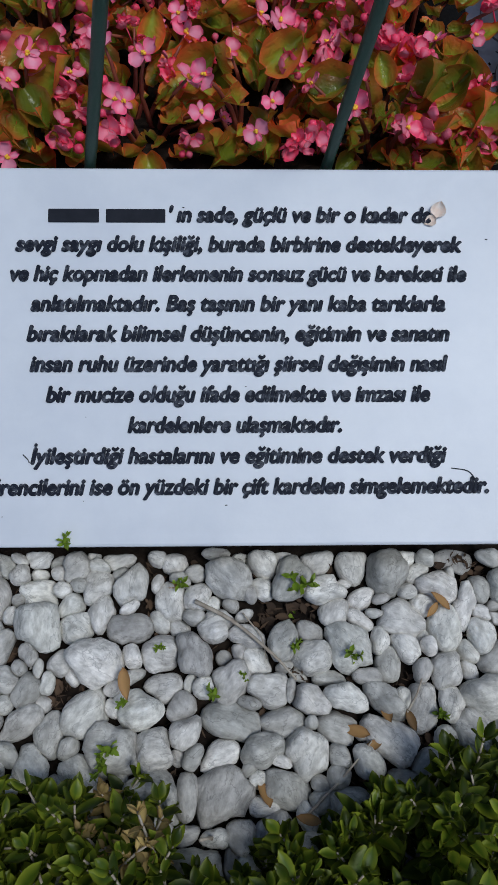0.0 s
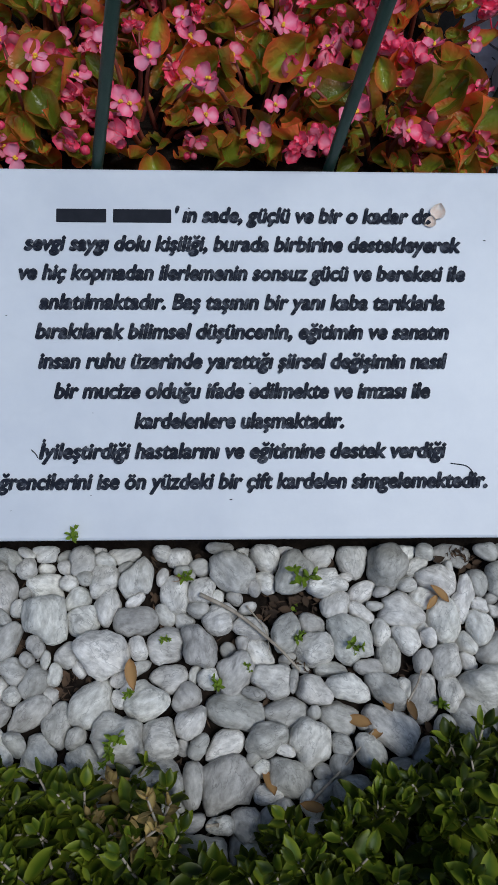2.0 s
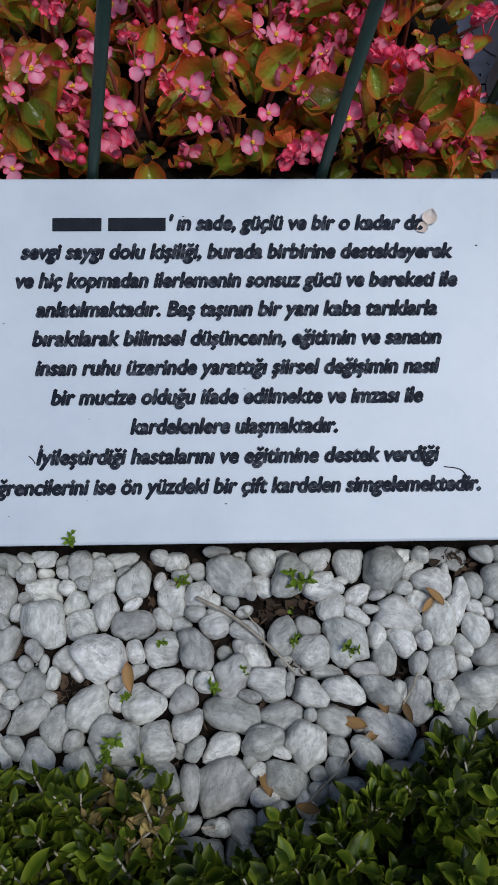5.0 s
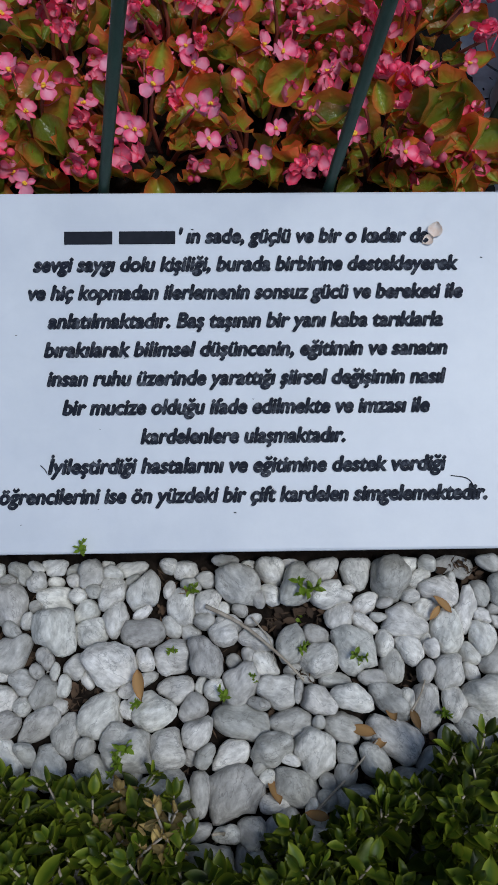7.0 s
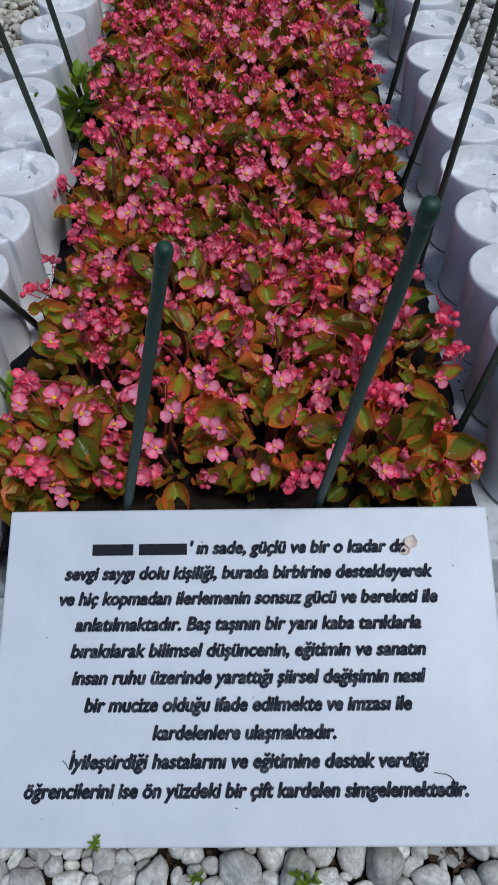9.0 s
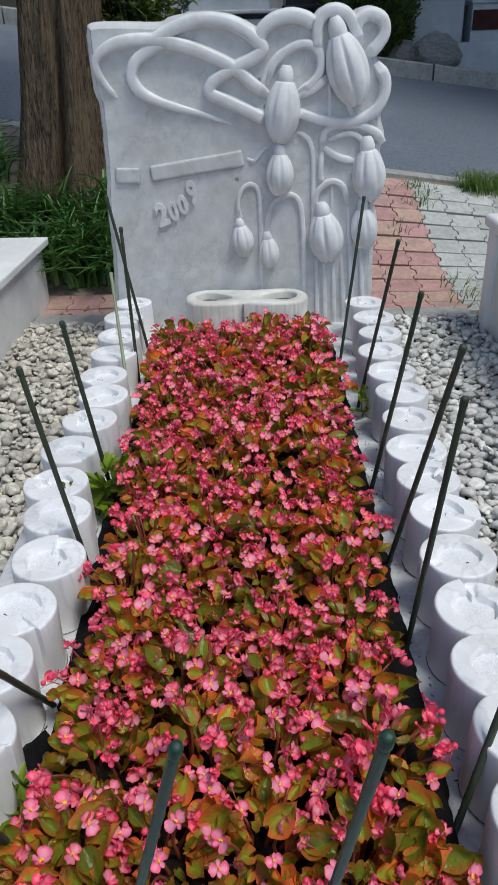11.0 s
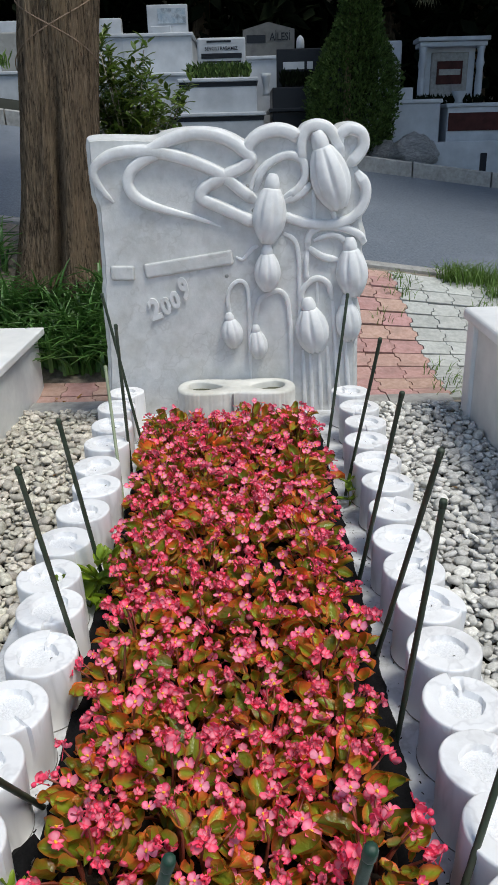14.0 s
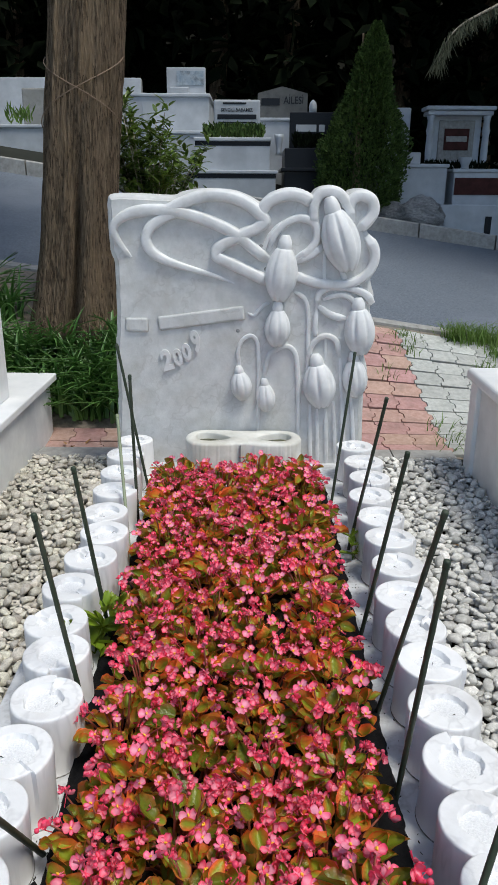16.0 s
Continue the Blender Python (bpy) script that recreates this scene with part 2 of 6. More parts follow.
M["straw"] = leafy("dried box leaf", (0.50, 0.37, 0.13), (0.28, 0.17, 0.06), 1, 0.75, 0.4, 0.25)
M["litter"] = leafy("leaf litter", (0.075, 0.045, 0.025), (0.05, 0.03, 0.018), 1, 0.85, 0.5, 0.1)
M["weed"] = leafy("weed leaf", (0.19, 0.29, 0.02), (0.28, 0.36, 0.035), 1, 0.5, 0.25, 0.3)
M["strap"] = leafy("strap leaf", (0.062, 0.155, 0.036), (0.15, 0.29, 0.072), 1, 0.4, 0.35, 0.25)
M["bush"] = leafy("bush leaf", (0.09, 0.155, 0.024), (0.23, 0.30, 0.06), 1, 0.35, 0.45, 0.25)
M["thuja"] = leafy("thuja spray", (0.046, 0.088, 0.022), (0.14, 0.20, 0.05), 1, 0.7, 0.6, 0.15, spec=0.2)
M["needle"] = leafy("grey conifer needle", (0.075, 0.085, 0.055), (0.14, 0.145, 0.10), 1, 0.8, 0.3, 0.15, spec=0.2)
M["grass"] = leafy("grass blade", (0.10, 0.19, 0.03), (0.20, 0.30, 0.06), 1, 0.5, 0.35, 0.3)
# near-black: the woodland's deep shade is put into the leaf colour
M["shadeleaf"] = leafy("shaded forest leaf", (0.005, 0.009, 0.004), (0.010, 0.016, 0.005), 1, 0.9, 0.5, 0.1, spec=0.08)


# ---------------------------------------------------------------- mesh helpers
def mesh_of(bm, name, material, smooth=True):
    me = bpy.data.meshes.new(name)
    bm.to_mesh(me)
    bm.free()
    me.materials.append(material)
    if smooth:
        me.polygons.foreach_set("use_smooth", [True] * len(me.polygons))
    return me


def part(name, bm, material, parent=None, label="", m=None, smooth=False):
    me = bm if isinstance(bm, bpy.types.Mesh) else mesh_of(bm, name, material, smooth)
    ob = new(name, me)
    if parent:
        ob.parent = parent
    if m is not None:
        ob.matrix_local = m
    if label:
        tagged(ob, label)
    return ob


def thing(name, label, category, group="", m=None, kind=""):
    ob = new(name)
    ob.empty_display_size = 0.05
    if m is not None:
        ob.matrix_basis = m
    return tagged(ob, label, category, group, kind)


def raw(verts, faces, name, material, smooth=False, rim=None):
    me = bpy.data.meshes.new(name)
    me.from_pydata(verts, [], faces)
    me.materials.append(material)
    if smooth:
        me.polygons.foreach_set("use_smooth", [True] * len(me.polygons))
    if rim is not None:
        at = me.attributes.new("rim", "FLOAT", "POINT")
        at.data.foreach_set("value", rim)
    return me


def box(x0, x1, y0, y1, z0, z1, bevel=0.006, seg=2):
    bm = bmesh.new()
    bmesh.ops.create_cube(bm, size=1)
    for v in bm.verts:
        v.co = Vector(((x0 + x1) / 2 + v.co.x * (x1 - x0), (y0 + y1) / 2 + v.co.y * (y1 - y0), (z0 + z1) / 2 + v.co.z * (z1 - z0)))
    if bevel:
        bmesh.ops.bevel(bm, geom=bm.edges[:], offset=bevel, segments=seg, affect="EDGES", profile=0.5)
    return bm


def spline(pts, n):
    """Points along a smooth curve through pts (2 or 3 coordinates each)."""
    p = [Vector(q) for q in pts]
    p = [p[0] * 2 - p[1]] + p + [p[-1] * 2 - p[-2]]
    out = []
    segs = len(p) - 3
    for i in range(n + 1):
        u = i / n * segs
        k = min(int(u), segs - 1)
        t = u - k
        a, b, c, d = p[k:k + 4]
        out.append(0.5 * ((2 * b) + (c - a) * t + (2 * a - 5 * b + 4 * c - d) * t * t + (3 * b - a - 3 * c + d) * t ** 3))
    return out


def tube(pts, radii, sides=8, verts=None, faces=None):
    """A round, tapered tube along 3D points."""
    verts, faces = ([], []) if verts is None else (verts, faces)
    base = len(verts)
    for i, q in enumerate(pts):
        d = (pts[min(i + 1, len(pts) - 1)] - pts[max(i - 1, 0)]).normalized()
        up = Vector((0, 0, 1)) if abs(d.z) < 0.9 else Vector((1, 0, 0))
        s = d.cross(up).normalized()
        w = s.cross(d)
        r = radii[i] if hasattr(radii, "__len__") else radii
        for k in range(sides):
            a = 2 * math.pi * k / sides
            verts.append(tuple(q + s * (r * math.cos(a)) + w * (r * math.sin(a))))
    for i in range(len(pts) - 1):
        for k in range(sides):
            a, b = base + i * sides + k, base + i * sides + (k + 1) % sides
            faces.append((a, b, b + sides, a + sides))
    faces.append(tuple(base + k for k in reversed(range(sides))))
    faces.append(tuple(base + (len(pts) - 1) * sides + k for k in range(sides)))
    return verts, faces


# ---------------------------------------------------------------- ground
def height(x, y):
    """The plot is level; behind the headstone the hillside climbs to the road and beyond, falling to the right."""
    cx = max(-8.0, min(8.0, x))
    slope = 0.49 - 0.145 * cx + 0.15 * (min(y, 40.0) - 4.28)
    f = max(0.0, min(1.0, (y - 2.7) / 1.3))
    f = f * f * (3 - 2 * f)
    return f * slope + (1 - f) * (-0.015)


def ground_sheet():
    xs = sorted({round(v, 3) for v in [-400, -150, -60, -30, -16, 16, 30, 60, 150, 400] + [i * 0.5 for i in range(-20, 21)]})
    ys = sorted({round(v, 3) for v in [-400, -150, -60, -20, -8, -3, 14, 18, 25, 40, 80, 160, 400] + [-1 + i * 0.25 for i in range(0, 53)]})
    verts = [(x, y, height(x, y) - 0.02) for y in ys for x in xs]
    n = len(xs)
    faces = [(j * n + i, j * n + i + 1, (j + 1) * n + i + 1, (j + 1) * n + i) for j in range(len(ys) - 1) for i in range(n - 1)]
    ob = new("ground", raw(verts, faces, "ground", M["soil"], True))
    return tagged(ob, "dark bare soil of the hillside cemetery", "ground", kind="structure")


ground_sheet()


def strip(name, x0, x1, ya, yb, material, lift, nx=40, ny=10, ca=0.0, cb=0.0):
    """A sheet on the slope between two lines y = ya + ca x and y = yb + cb x."""
    verts, faces = [], []
    for j in range(ny + 1):
        for i in range(nx + 1):
            x = x0 + (x1 - x0) * i / nx
            y = (ya + ca * x) * (1 - j / ny) + (yb + cb * x) * j / ny
            verts.append((x, y, height(x, y) + lift))
    for j in range(ny):
        for i in range(nx):
            a = j * (nx + 1) + i
            faces.append((a, a + 1, a + nx + 2, a + nx + 1))
    return new(name, raw(verts, faces, name, material, True))


tagged(strip("road", -14, 14, 4.28, 7.35, M["asphalt"], 0.0, 60, 20), "grey worn asphalt cemetery road on a slope", "road", kind="structure")
tagged(strip("forest_floor", -40, 40, 7.9, 40, M["forest"], 0.0, 40, 20), "ground under the trees, its shade painted near-black", "ground", kind="structure")


def kerb_stone(name, x0, x1, y0, y1, up, label):
    verts = []
    for x in (x0, x1):
        for y, z in ((y0, -0.1), (y0, up - 0.012), (y0 + 0.012, up), (y1 - 0.012, up), (y1, up - 0.012), (y1, -0.1)):
            verts.append((x, y, height(x, (y0 + y1) / 2) + z))
    faces = [(i, i + 1, i + 7, i + 6) for i in range(5)] + [(5, 4, 3, 2, 1, 0), (6, 7, 8, 9, 10, 11)]
    return raw(verts, faces, name, M["concrete"])


far_kerb = tagged(new("kerb_far"), "pale concrete kerb along the far road edge", "kerb", kind="structure")
for i in range(18):
    x = -7 + i * 0.8
    part("kerb_stone", kerb_stone("kerb_stone", x + 0.008, x + 0.792, 7.35, 7.55, 0.13, ""), None, far_kerb)
near_kerb = tagged(new("kerb_near"), "low worn concrete kerb at the pavement edge", "kerb", kind="structure")
for i in range(14):
    x = -5 + i * 0.8
    part("kerb_stone", kerb_stone("kerb_stone", x + 0.006, x + 0.794, 4.16, 4.28, 0.015, ""), None, near_kerb)
beam = tagged(new("kerb_beam"), "weathered concrete edging between gravel and pavement", "kerb", kind="structure")
for i in range(5):
    x = -0.86 + i * 0.4
    part("kerb_stone", kerb_stone("kerb_stone", x + 0.003, min(x + 0.397, 1.02), 2.56, 2.68, 0.035, ""), None, beam)


# ---------------------------------------------------------------- the grave's base, cylinders, bed
def base_slab():
    t = thing("grave_base", "white marble base slab under the posts, dusty", "grave slab")
    for x0, x1, y0, y1 in ((-0.43, -0.212, 0.0, 2.33), (0.374, 0.585, 0.0, 2.33), (-0.210, 0.372, 2.0, 2.33), (-0.43, 0.585, -0.20, -0.002)):
        part("slab", box(x0, x1, y0, y1, -0.06, 0.088 if y0 >= 0 else 0.012, 0.004), M["base"], t)
    return t


base_slab()


def post_mesh(seed):
    """A marble cylinder whose flat rim winds like a comma round a chiselled hollow."""
    r = random.Random(seed)
    R, H, n = 0.0685, 0.132, 112
    ang = 2 * math.pi * (r.randrange(n) + 0.5) / n
    hole = r.uniform(0.036, 0.041)
    off = r.uniform(0.002, 0.006)
    cx, cy = off * math.cos(ang + 2.4), off * math.sin(ang + 2.4)
    turn = r.choice((-1, 1))
    step = r.uniform(0.11, 0.19)
    deep = r.uniform(0.011, 0.017)
    gap = r.uniform(0.05, 0.09)

    def outer(a, z):
        f = (turn * (a - ang) / 6.28319) % 1.0
        top = max(0.0, min(1.0, (z - H * 0.15) / (H * 0.6)))
        return R * (1 + step * (f - 0.45) * (0.25 + 0.75 * top))
    prof = [(0.040, 0), (0.026, 0.0025), (0.016, 0.005), (0.010, H * 0.3), (0.005, H * 0.6), (0.0, H * 0.85), (0, H - 0.0055), (-0.010, H - 0.0022), (-0.03, H - 0.0006), (-0.05, H)]
    rings = [[((outer(2 * math.pi * k / n, z) + R * o) * math.cos(2 * math.pi * k / n), (outer(2 * math.pi * k / n, z) + R * o) * math.sin(2 * math.pi * k / n), z) for k in range(n)] for o, z in prof]
    for j in range(1, 30):
        ring = []
        for k in range(n):
            a = 2 * math.pi * k / n
            rad = outer(a, H) * 0.948 * (1 - j / 30.0)
            x, y = rad * math.cos(a), rad * math.sin(a)
            d = math.hypot(x - cx, y - cy)
            al = math.atan2(y - cy, x - cx)
            f = (turn * (al - ang) / 6.28319) % 1.0
            edge = hole * (0.74 + 0.46 * f) * (1 + 0.10 * noise.noise(Vector((math.cos(al) * 1.6, math.sin(al) * 1.6, seed * 3.0))))
            k2 = min(1, max(0, (edge - d) / 0.003))
            depth = deep * k2 * k2 * (3 - 2 * k2)
            fo = (turn * (a - ang) / 6.28319) % 1.0
            if fo < gap and d > edge * 0.8:
                depth = max(depth, deep * 0.55 * min(1, (gap - fo) / 0.02))
            rough = 0.0009 * noise.noise(Vector((x * 380, y * 380, seed))) if depth > deep * 0.8 else 0.0009 * noise.noise(Vector((x * 70, y * 70, seed)))
            ring.append((x, y, H - depth + rough))
        rings.append(ring)
    verts = [v for ring in rings for v in ring]
    faces = [(i * n + k, i * n + (k + 1) % n, (i + 1) * n + (k + 1) % n, (i + 1) * n + k) for i in range(len(rings) - 1) for k in range(n)]
    faces.append(tuple((len(rings) - 1) * n + k for k in range(n)))
    verts = [(x + 0.0018 * noise.noise(Vector((x * 22, y * 22, z * 22 + seed))), y + 0.0018 * noise.noise(Vector((y * 22, x * 22, z * 22 - seed))), z) for x, y, z in verts]
    me = raw(verts, faces, "marble_post", M["post"], True)
    me.materials.append(M["grit"])
    me.materials.append(M["contact_grime"])
    # 2: foot ring of dirt and painted contact shade, 1: hollow floor
    me.polygons.foreach_set("material_index", [2 if max(verts[i][2] for i in p) < 0.004 else 1 if all(verts[i][2] < H - 0.72 * deep for i in p) and verts[p[0]][2] > H * 0.7 and i0 > 10 * n else 0 for i0, p in enumerate(faces)])
    me.set_sharp_from_angle(angle=radians(48))
    return me


POSTS = [post_mesh(s) for s in range(9)]
RIGHT = [(0.504, 2.144), (0.514, 1.975), (0.506, 1.819), (0.494, 1.666), (0.495, 1.504), (0.496, 1.358), (0.490, 1.201), (0.480, 1.051),
         (0.481, 0.920), (0.482, 0.788), (0.481, 0.642), (0.479, 0.506), (0.474, 0.378), (0.472, 0.255), (0.465, 0.125)]
LEFT = [(-0.345, 2.19), (-0.358, 2.032), (-0.342, 1.85), (-0.339, 1.69), (-0.335, 1.519), (-0.312, 1.383), (-0.314, 1.231), (-0.332, 1.077),
        (-0.325, 0.927), (-0.295, 0.805), (-0.280, 0.657), (-0.303, 0.518), (-0.309, 0.385), (-0.295, 0.25), (-0.30, 0.11)]
for side, row in (("a", RIGHT), ("b", LEFT)):
    for i, (x, y) in enumerate(row):
        ob = new("marble_post", POSTS[(i * 4 + (3 if side == "b" else 0)) % 9])
        ob.matrix_basis = pose(x, y, 0.0885, random.uniform(-1.5, 1.5), random.uniform(-1.5, 1.5), random.uniform(0, 360))
        tagged(ob, "squat white marble cylinder with a carved hollow top", "marble post", "row of marble posts beside the flower bed")


def crumbs():
    """Dry crumbs in the hollows of the posts and dirt on the slab."""
    r = random.Random(23)
    v, f = [], []
    for x, y in RIGHT + LEFT:
        for _ in range(r.choice((0, 0, 1, 1, 2))):
            a, d = r.uniform(0, 6.28), r.uniform(0, 0.03)
            p = Vector((x + d * math.cos(a), y + d * math.sin(a), 0.2105))
            q = Vector((r.uniform(-1, 1), r.uniform(-1, 1), 0.15)).normalized() * r.uniform(0.002, 0.0055)
            tube([p - q, p + q * 0.2 + Vector((0, 0, 0.001)), p + q], [0.0004, 0.0009, 0.0004], 5, v, f)
    for _ in range(260):
        side = r.random() < 0.5
        x, y = (r.uniform(0.385, 0.43) if side else r.uniform(-0.27, -0.225)), r.uniform(0.02, 2.0)
        p = Vector((x, y, 0.0888))
        q = Vector((r.uniform(-1, 1), r.uniform(-1, 1), 0)).normalized() * r.uniform(0.0006, 0.003)
        tube([p - q, p + q], r.uniform(0.0005, 0.0012), 5, v, f)
    tagged(new("dirt_crumbs", raw(v, f, "dirt_crumbs", M["soil"], True)), "dark dry crumbs and dirt on the marble", "dirt", kind="stuff")


crumbs()


def soil_bed():
    nx, ny = 26, 70
    verts, faces = [], []
    for j in range(ny + 1):
        for i in range(nx + 1):
            u, v = i / nx, j / ny
            x0, x1 = -0.21 - 0.035 * v, 0.365 + 0.02 * v
            x, y = x0 + (x1 - x0) * u, 0.006 + 2.06 * v
            e = min(1, min(u, 1 - u, 2.5 * v + 0.12, 2.0 * (1 - v)) * 9)
            z = 0.080 + 0.040 * e + (0.02 * (1 - min(1, v * 12))) * e + 0.014 * noise.noise(Vector((x * 14, y * 14, 0))) * e + 0.006 * noise.noise(Vector((x * 60, y * 60, 0))) * e
            verts.append((x, y, z))
    for j in range(ny):
        for i in range(nx):
            a = j * (nx + 1) + i
            faces.append((a, a + 1, a + nx + 2, a + nx + 1))
    ob = new("soil_bed", raw(verts, faces, "soil_bed", M["soil"], True))
    return tagged(ob, "dark moist potting soil of the flower bed", "soil", kind="stuff")


soil_bed()


def liner():
    t = thing("bed_liner", "torn black fabric liner around the flower bed", "liner")
    r = random.Random(5)
    for s in (-1, 1):
        verts, faces = [], []
        n = 260
        for j in range(n + 1):
            y = 0.008 + 2.02 * j / n
            x = 0.3775 if s > 0 else -0.198 - 0.05 * min(1.0, y / 1.05)
            w = 0.006 * noise.noise(Vector((y * 21, s, 5))) + 0.004 * noise.noise(Vector((y * 70, s, 8)))
            tip = 0.108 + 0.010 * noise.noise(Vector((y * 13, s, 0))) + 0.008 * noise.noise(Vector((y * 45, s, 2)))
            for dx, z in ((-0.045, 0.100), (-0.026, 0.114), (-0.012, tip), (-0.003, tip + 0.003), (0.001, 0.100), (0.005 + 0.5 * abs(w), 0.0905)):
                verts.append((x + s * dx + w, y, z))
        for j in range(n):
            for k in range(5):
                a = j * 6 + k
                faces.append((a, a + 1, a + 7, a + 6))
        part("liner_edge", raw(verts, faces, "liner_edge", M["liner"], True), None, t)
    verts, faces = [], []
    for j in range(9):
        for k in range(4):
            verts.append((-0.214 - 0.016 * k + 0.006 * math.sin(j), 0.27 + j * 0.009 + 0.012 * math.sin(k * 2.1), 0.104 + 0.022 * math.sin(k * 1.0 + 0.2) - 0.001 * j))
    for j in range(8):
        for k in range(3):
            a = j * 4 + k
            faces.append((a, a + 1, a + 5, a + 4))
    part("torn_flap", raw(verts, faces, "torn_flap", M["liner"], True), None, t)


liner()

# ---------------------------------------------------------------- the lettered plaque
TILT = math.atan(0.4)
PL = Matrix.Translation((0.099, 0, 0.2025)) @ Matrix.Rotation(TILT, 4, "X")   # origin: middle of the upper edge; x right, y up the slab, z out of it
LEN = 0.3265


def letters(body, size, bold, shear, extrude):
    """The bare mesh of a line of writing: points and faces."""
    cu = bpy.data.curves.new("letters", "FONT")
    cu.body, cu.size, cu.shear, cu.offset, cu.extrude, cu.resolution_u = body, size, shear, bold * size, extrude, 3
    ob = new("letters", cu)
    bpy.context.view_layer.update()
    me = bpy.data.meshes.new_from_object(ob.evaluated_get(bpy.context.evaluated_depsgraph_get()))
    bpy.data.objects.remove(ob)
    co, fs = [v.co.copy() for v in me.vertices], [tuple(p.vertices) for p in me.polygons]
    bpy.data.meshes.remove(me)
    return co, fs


def text_mesh(body, width, size, bold=0.012, heavy=0.00075, shear=0.22, extrude=0.0004, material="paint", layers=5):
    """Letters as a mesh, centred, fitted to a width; the marks of Turkish letters are set by hand."""
    plain = body.translate(str.maketrans("şğİ", "sgI"))
    co, fs = letters(plain, size, bold, shear, extrude)
    for i, ch in enumerate(body):
        if ch not in "şğİ":
            continue
        head = plain[:i].rstrip()
        left = max(c.x for c in letters(head, size, bold, 0, extrude)[0]) if head else 0.0
        if i and plain[i - 1] == " ":
            left += 0.22 * size
        right = max(c.x for c in letters(plain[:i + 1], size, bold, 0, extrude)[0])
        mid, th = (left + right) / 2 + 0.01 * size, 0.036 * size
        if ch == "ş":
            path = [(0.01, -0.01), (0.03, -0.07), (0.075, -0.11), (0.06, -0.17), (-0.01, -0.19), (-0.06, -0.17)]
        elif ch == "ğ":
            path = [(-0.115, 0.70), (-0.09, 0.635), (-0.03, 0.60), (0.03, 0.60), (0.09, 0.635), (0.115, 0.70)]
        else:
            path = [(-0.04, 0.83), (0.04, 0.83)]
            th *= 1.4
        base = len(co)
        for k, (px, py) in enumerate(path):
            a, b = path[max(k - 1, 0)], path[min(k + 1, len(path) - 1)]
            dx, dy = b[0] - a[0], b[1] - a[1]
            ln = math.hypot(dx, dy)
            for sg in (-1, 1):
                x, y = mid + px * size - sg * dy / ln * th, py * size + sg * dx / ln * th
                co.append(Vector((x + shear * y, y, extrude)))
        fs += [(base + 2 * k, base + 2 * k + 2, base + 2 * k + 3, base + 2 * k + 1) for k in range(len(path) - 1)]
    lo, hi = min(c.x for c in co), max(c.x for c in co)
    for c in co:
        c.x = (c.x - (lo + hi) / 2) * width / (hi - lo)
    verts, faces = [], []
    for k, (dx, dy) in enumerate(((-1, 0), (1, 0), (0, -1), (0, 1), (0, 0))[-layers:]):
        faces += [tuple(len(verts) + i for i in f) for f in fs]
        verts += [(c.x + dx * heavy, c.y + dy * heavy, c.z + k * 0.00012) for c in co]
    return raw(verts, faces, "lettering", M[material])


def plaque():
    t = thing("plaque", "white marble plaque lettered in worn black, tilted on the grave's foot", "plaque", m=PL)
    slab = part("slab", box(-0.256, 0.256, -LEN, 0, -0.022, 0, 0.0025), M["plaque"], t)
    rows = [(0.0385, 0.2645, "' ın sade, güçlü ve bir o kadar da"),
            (-0.093, 0.291, "sevgi saygı dolu kişiliği, burada birbirine destekleyerek"),
            (-0.097, 0.294, "ve hiç kopmadan ilerlemenin sonsuz gücü ve bereketi ile"),
            (-0.079, 0.275, "anlatılmaktadır. Baş taşının bir yanı kaba tarıklarla"),
            (-0.082, 0.278, "bırakılarak bilimsel düşüncenin, eğitimin ve sanatın"),
            (-0.079, 0.276, "insan ruhu üzerinde yarattığı şiirsel değişimin nasıl"),
            (-0.065, 0.260, "bir mucize olduğu ifade edilmekte ve imzası ile"),
            (0.004, 0.184, "kardelenlere ulaşmaktadır."),
            (-0.077, 0.273, "İyileştirdiği hastalarını ve eğitimine destek verdiği"),
            (-0.119, 0.308, "öğrencilerini ise ön yüzdeki bir çift kardelen simgelemektedir.")]
    for i, (x0, x1, body) in enumerate(rows):
        yy = -(0.0405 + 0.0242 * i) / math.cos(TILT) - 0.0045
        me = text_mesh(body, x1 - x0, 0.0185)
        part("lettering", me, None, slab, "worn black lettering" if i == 0 else "", pose((x0 + x1) / 2 - 0.099, yy, 0.0006))
    y1 = -0.0405 / math.cos(TILT) + 0.0005
    for x0, x1 in ((-0.066, -0.0225), (-0.0165, 0.0345)):
        bm = box(x0 - 0.099, x1 - 0.099, y1 - 0.006, y1 + 0.006, 0.0, 0.0012, 0.0005, 1)
        part("name_bar", bm, M["ink"], slab)
    # a hairline crack and specks
    for pts in ([(0.178, -0.262, 0.0004), (0.192, -0.2645, 0.0004), (0.198, -0.272, 0.0004), (0.1985, -0.281, 0.0004)], [(-0.183, -0.249, 0.0004), (-0.179, -0.253, 0.0004), (-0.1775, -0.256, 0.0004)]):
        v, f = tube(spline(pts, 12), 0.0005, 5)
        part("crack", raw(v, f, "crack", M["granite"]), None, slab)
    rs = random.Random(4)
    for _ in range(16):
        a, b, q = rs.uniform(-0.25, 0.25), rs.uniform(-0.32, -0.01), rs.uniform(0.0003, 0.0008)
        v, f = tube([Vector((a - q, b, 0.0002)), Vector((a + q * rs.uniform(0.5, 2), b + rs.uniform(-q, q), 0.0002))], q * 0.6, 5)
        part("dirt_speck", raw(v, f, "dirt_speck", M["granite"]), None, slab)
    return t


plaque()

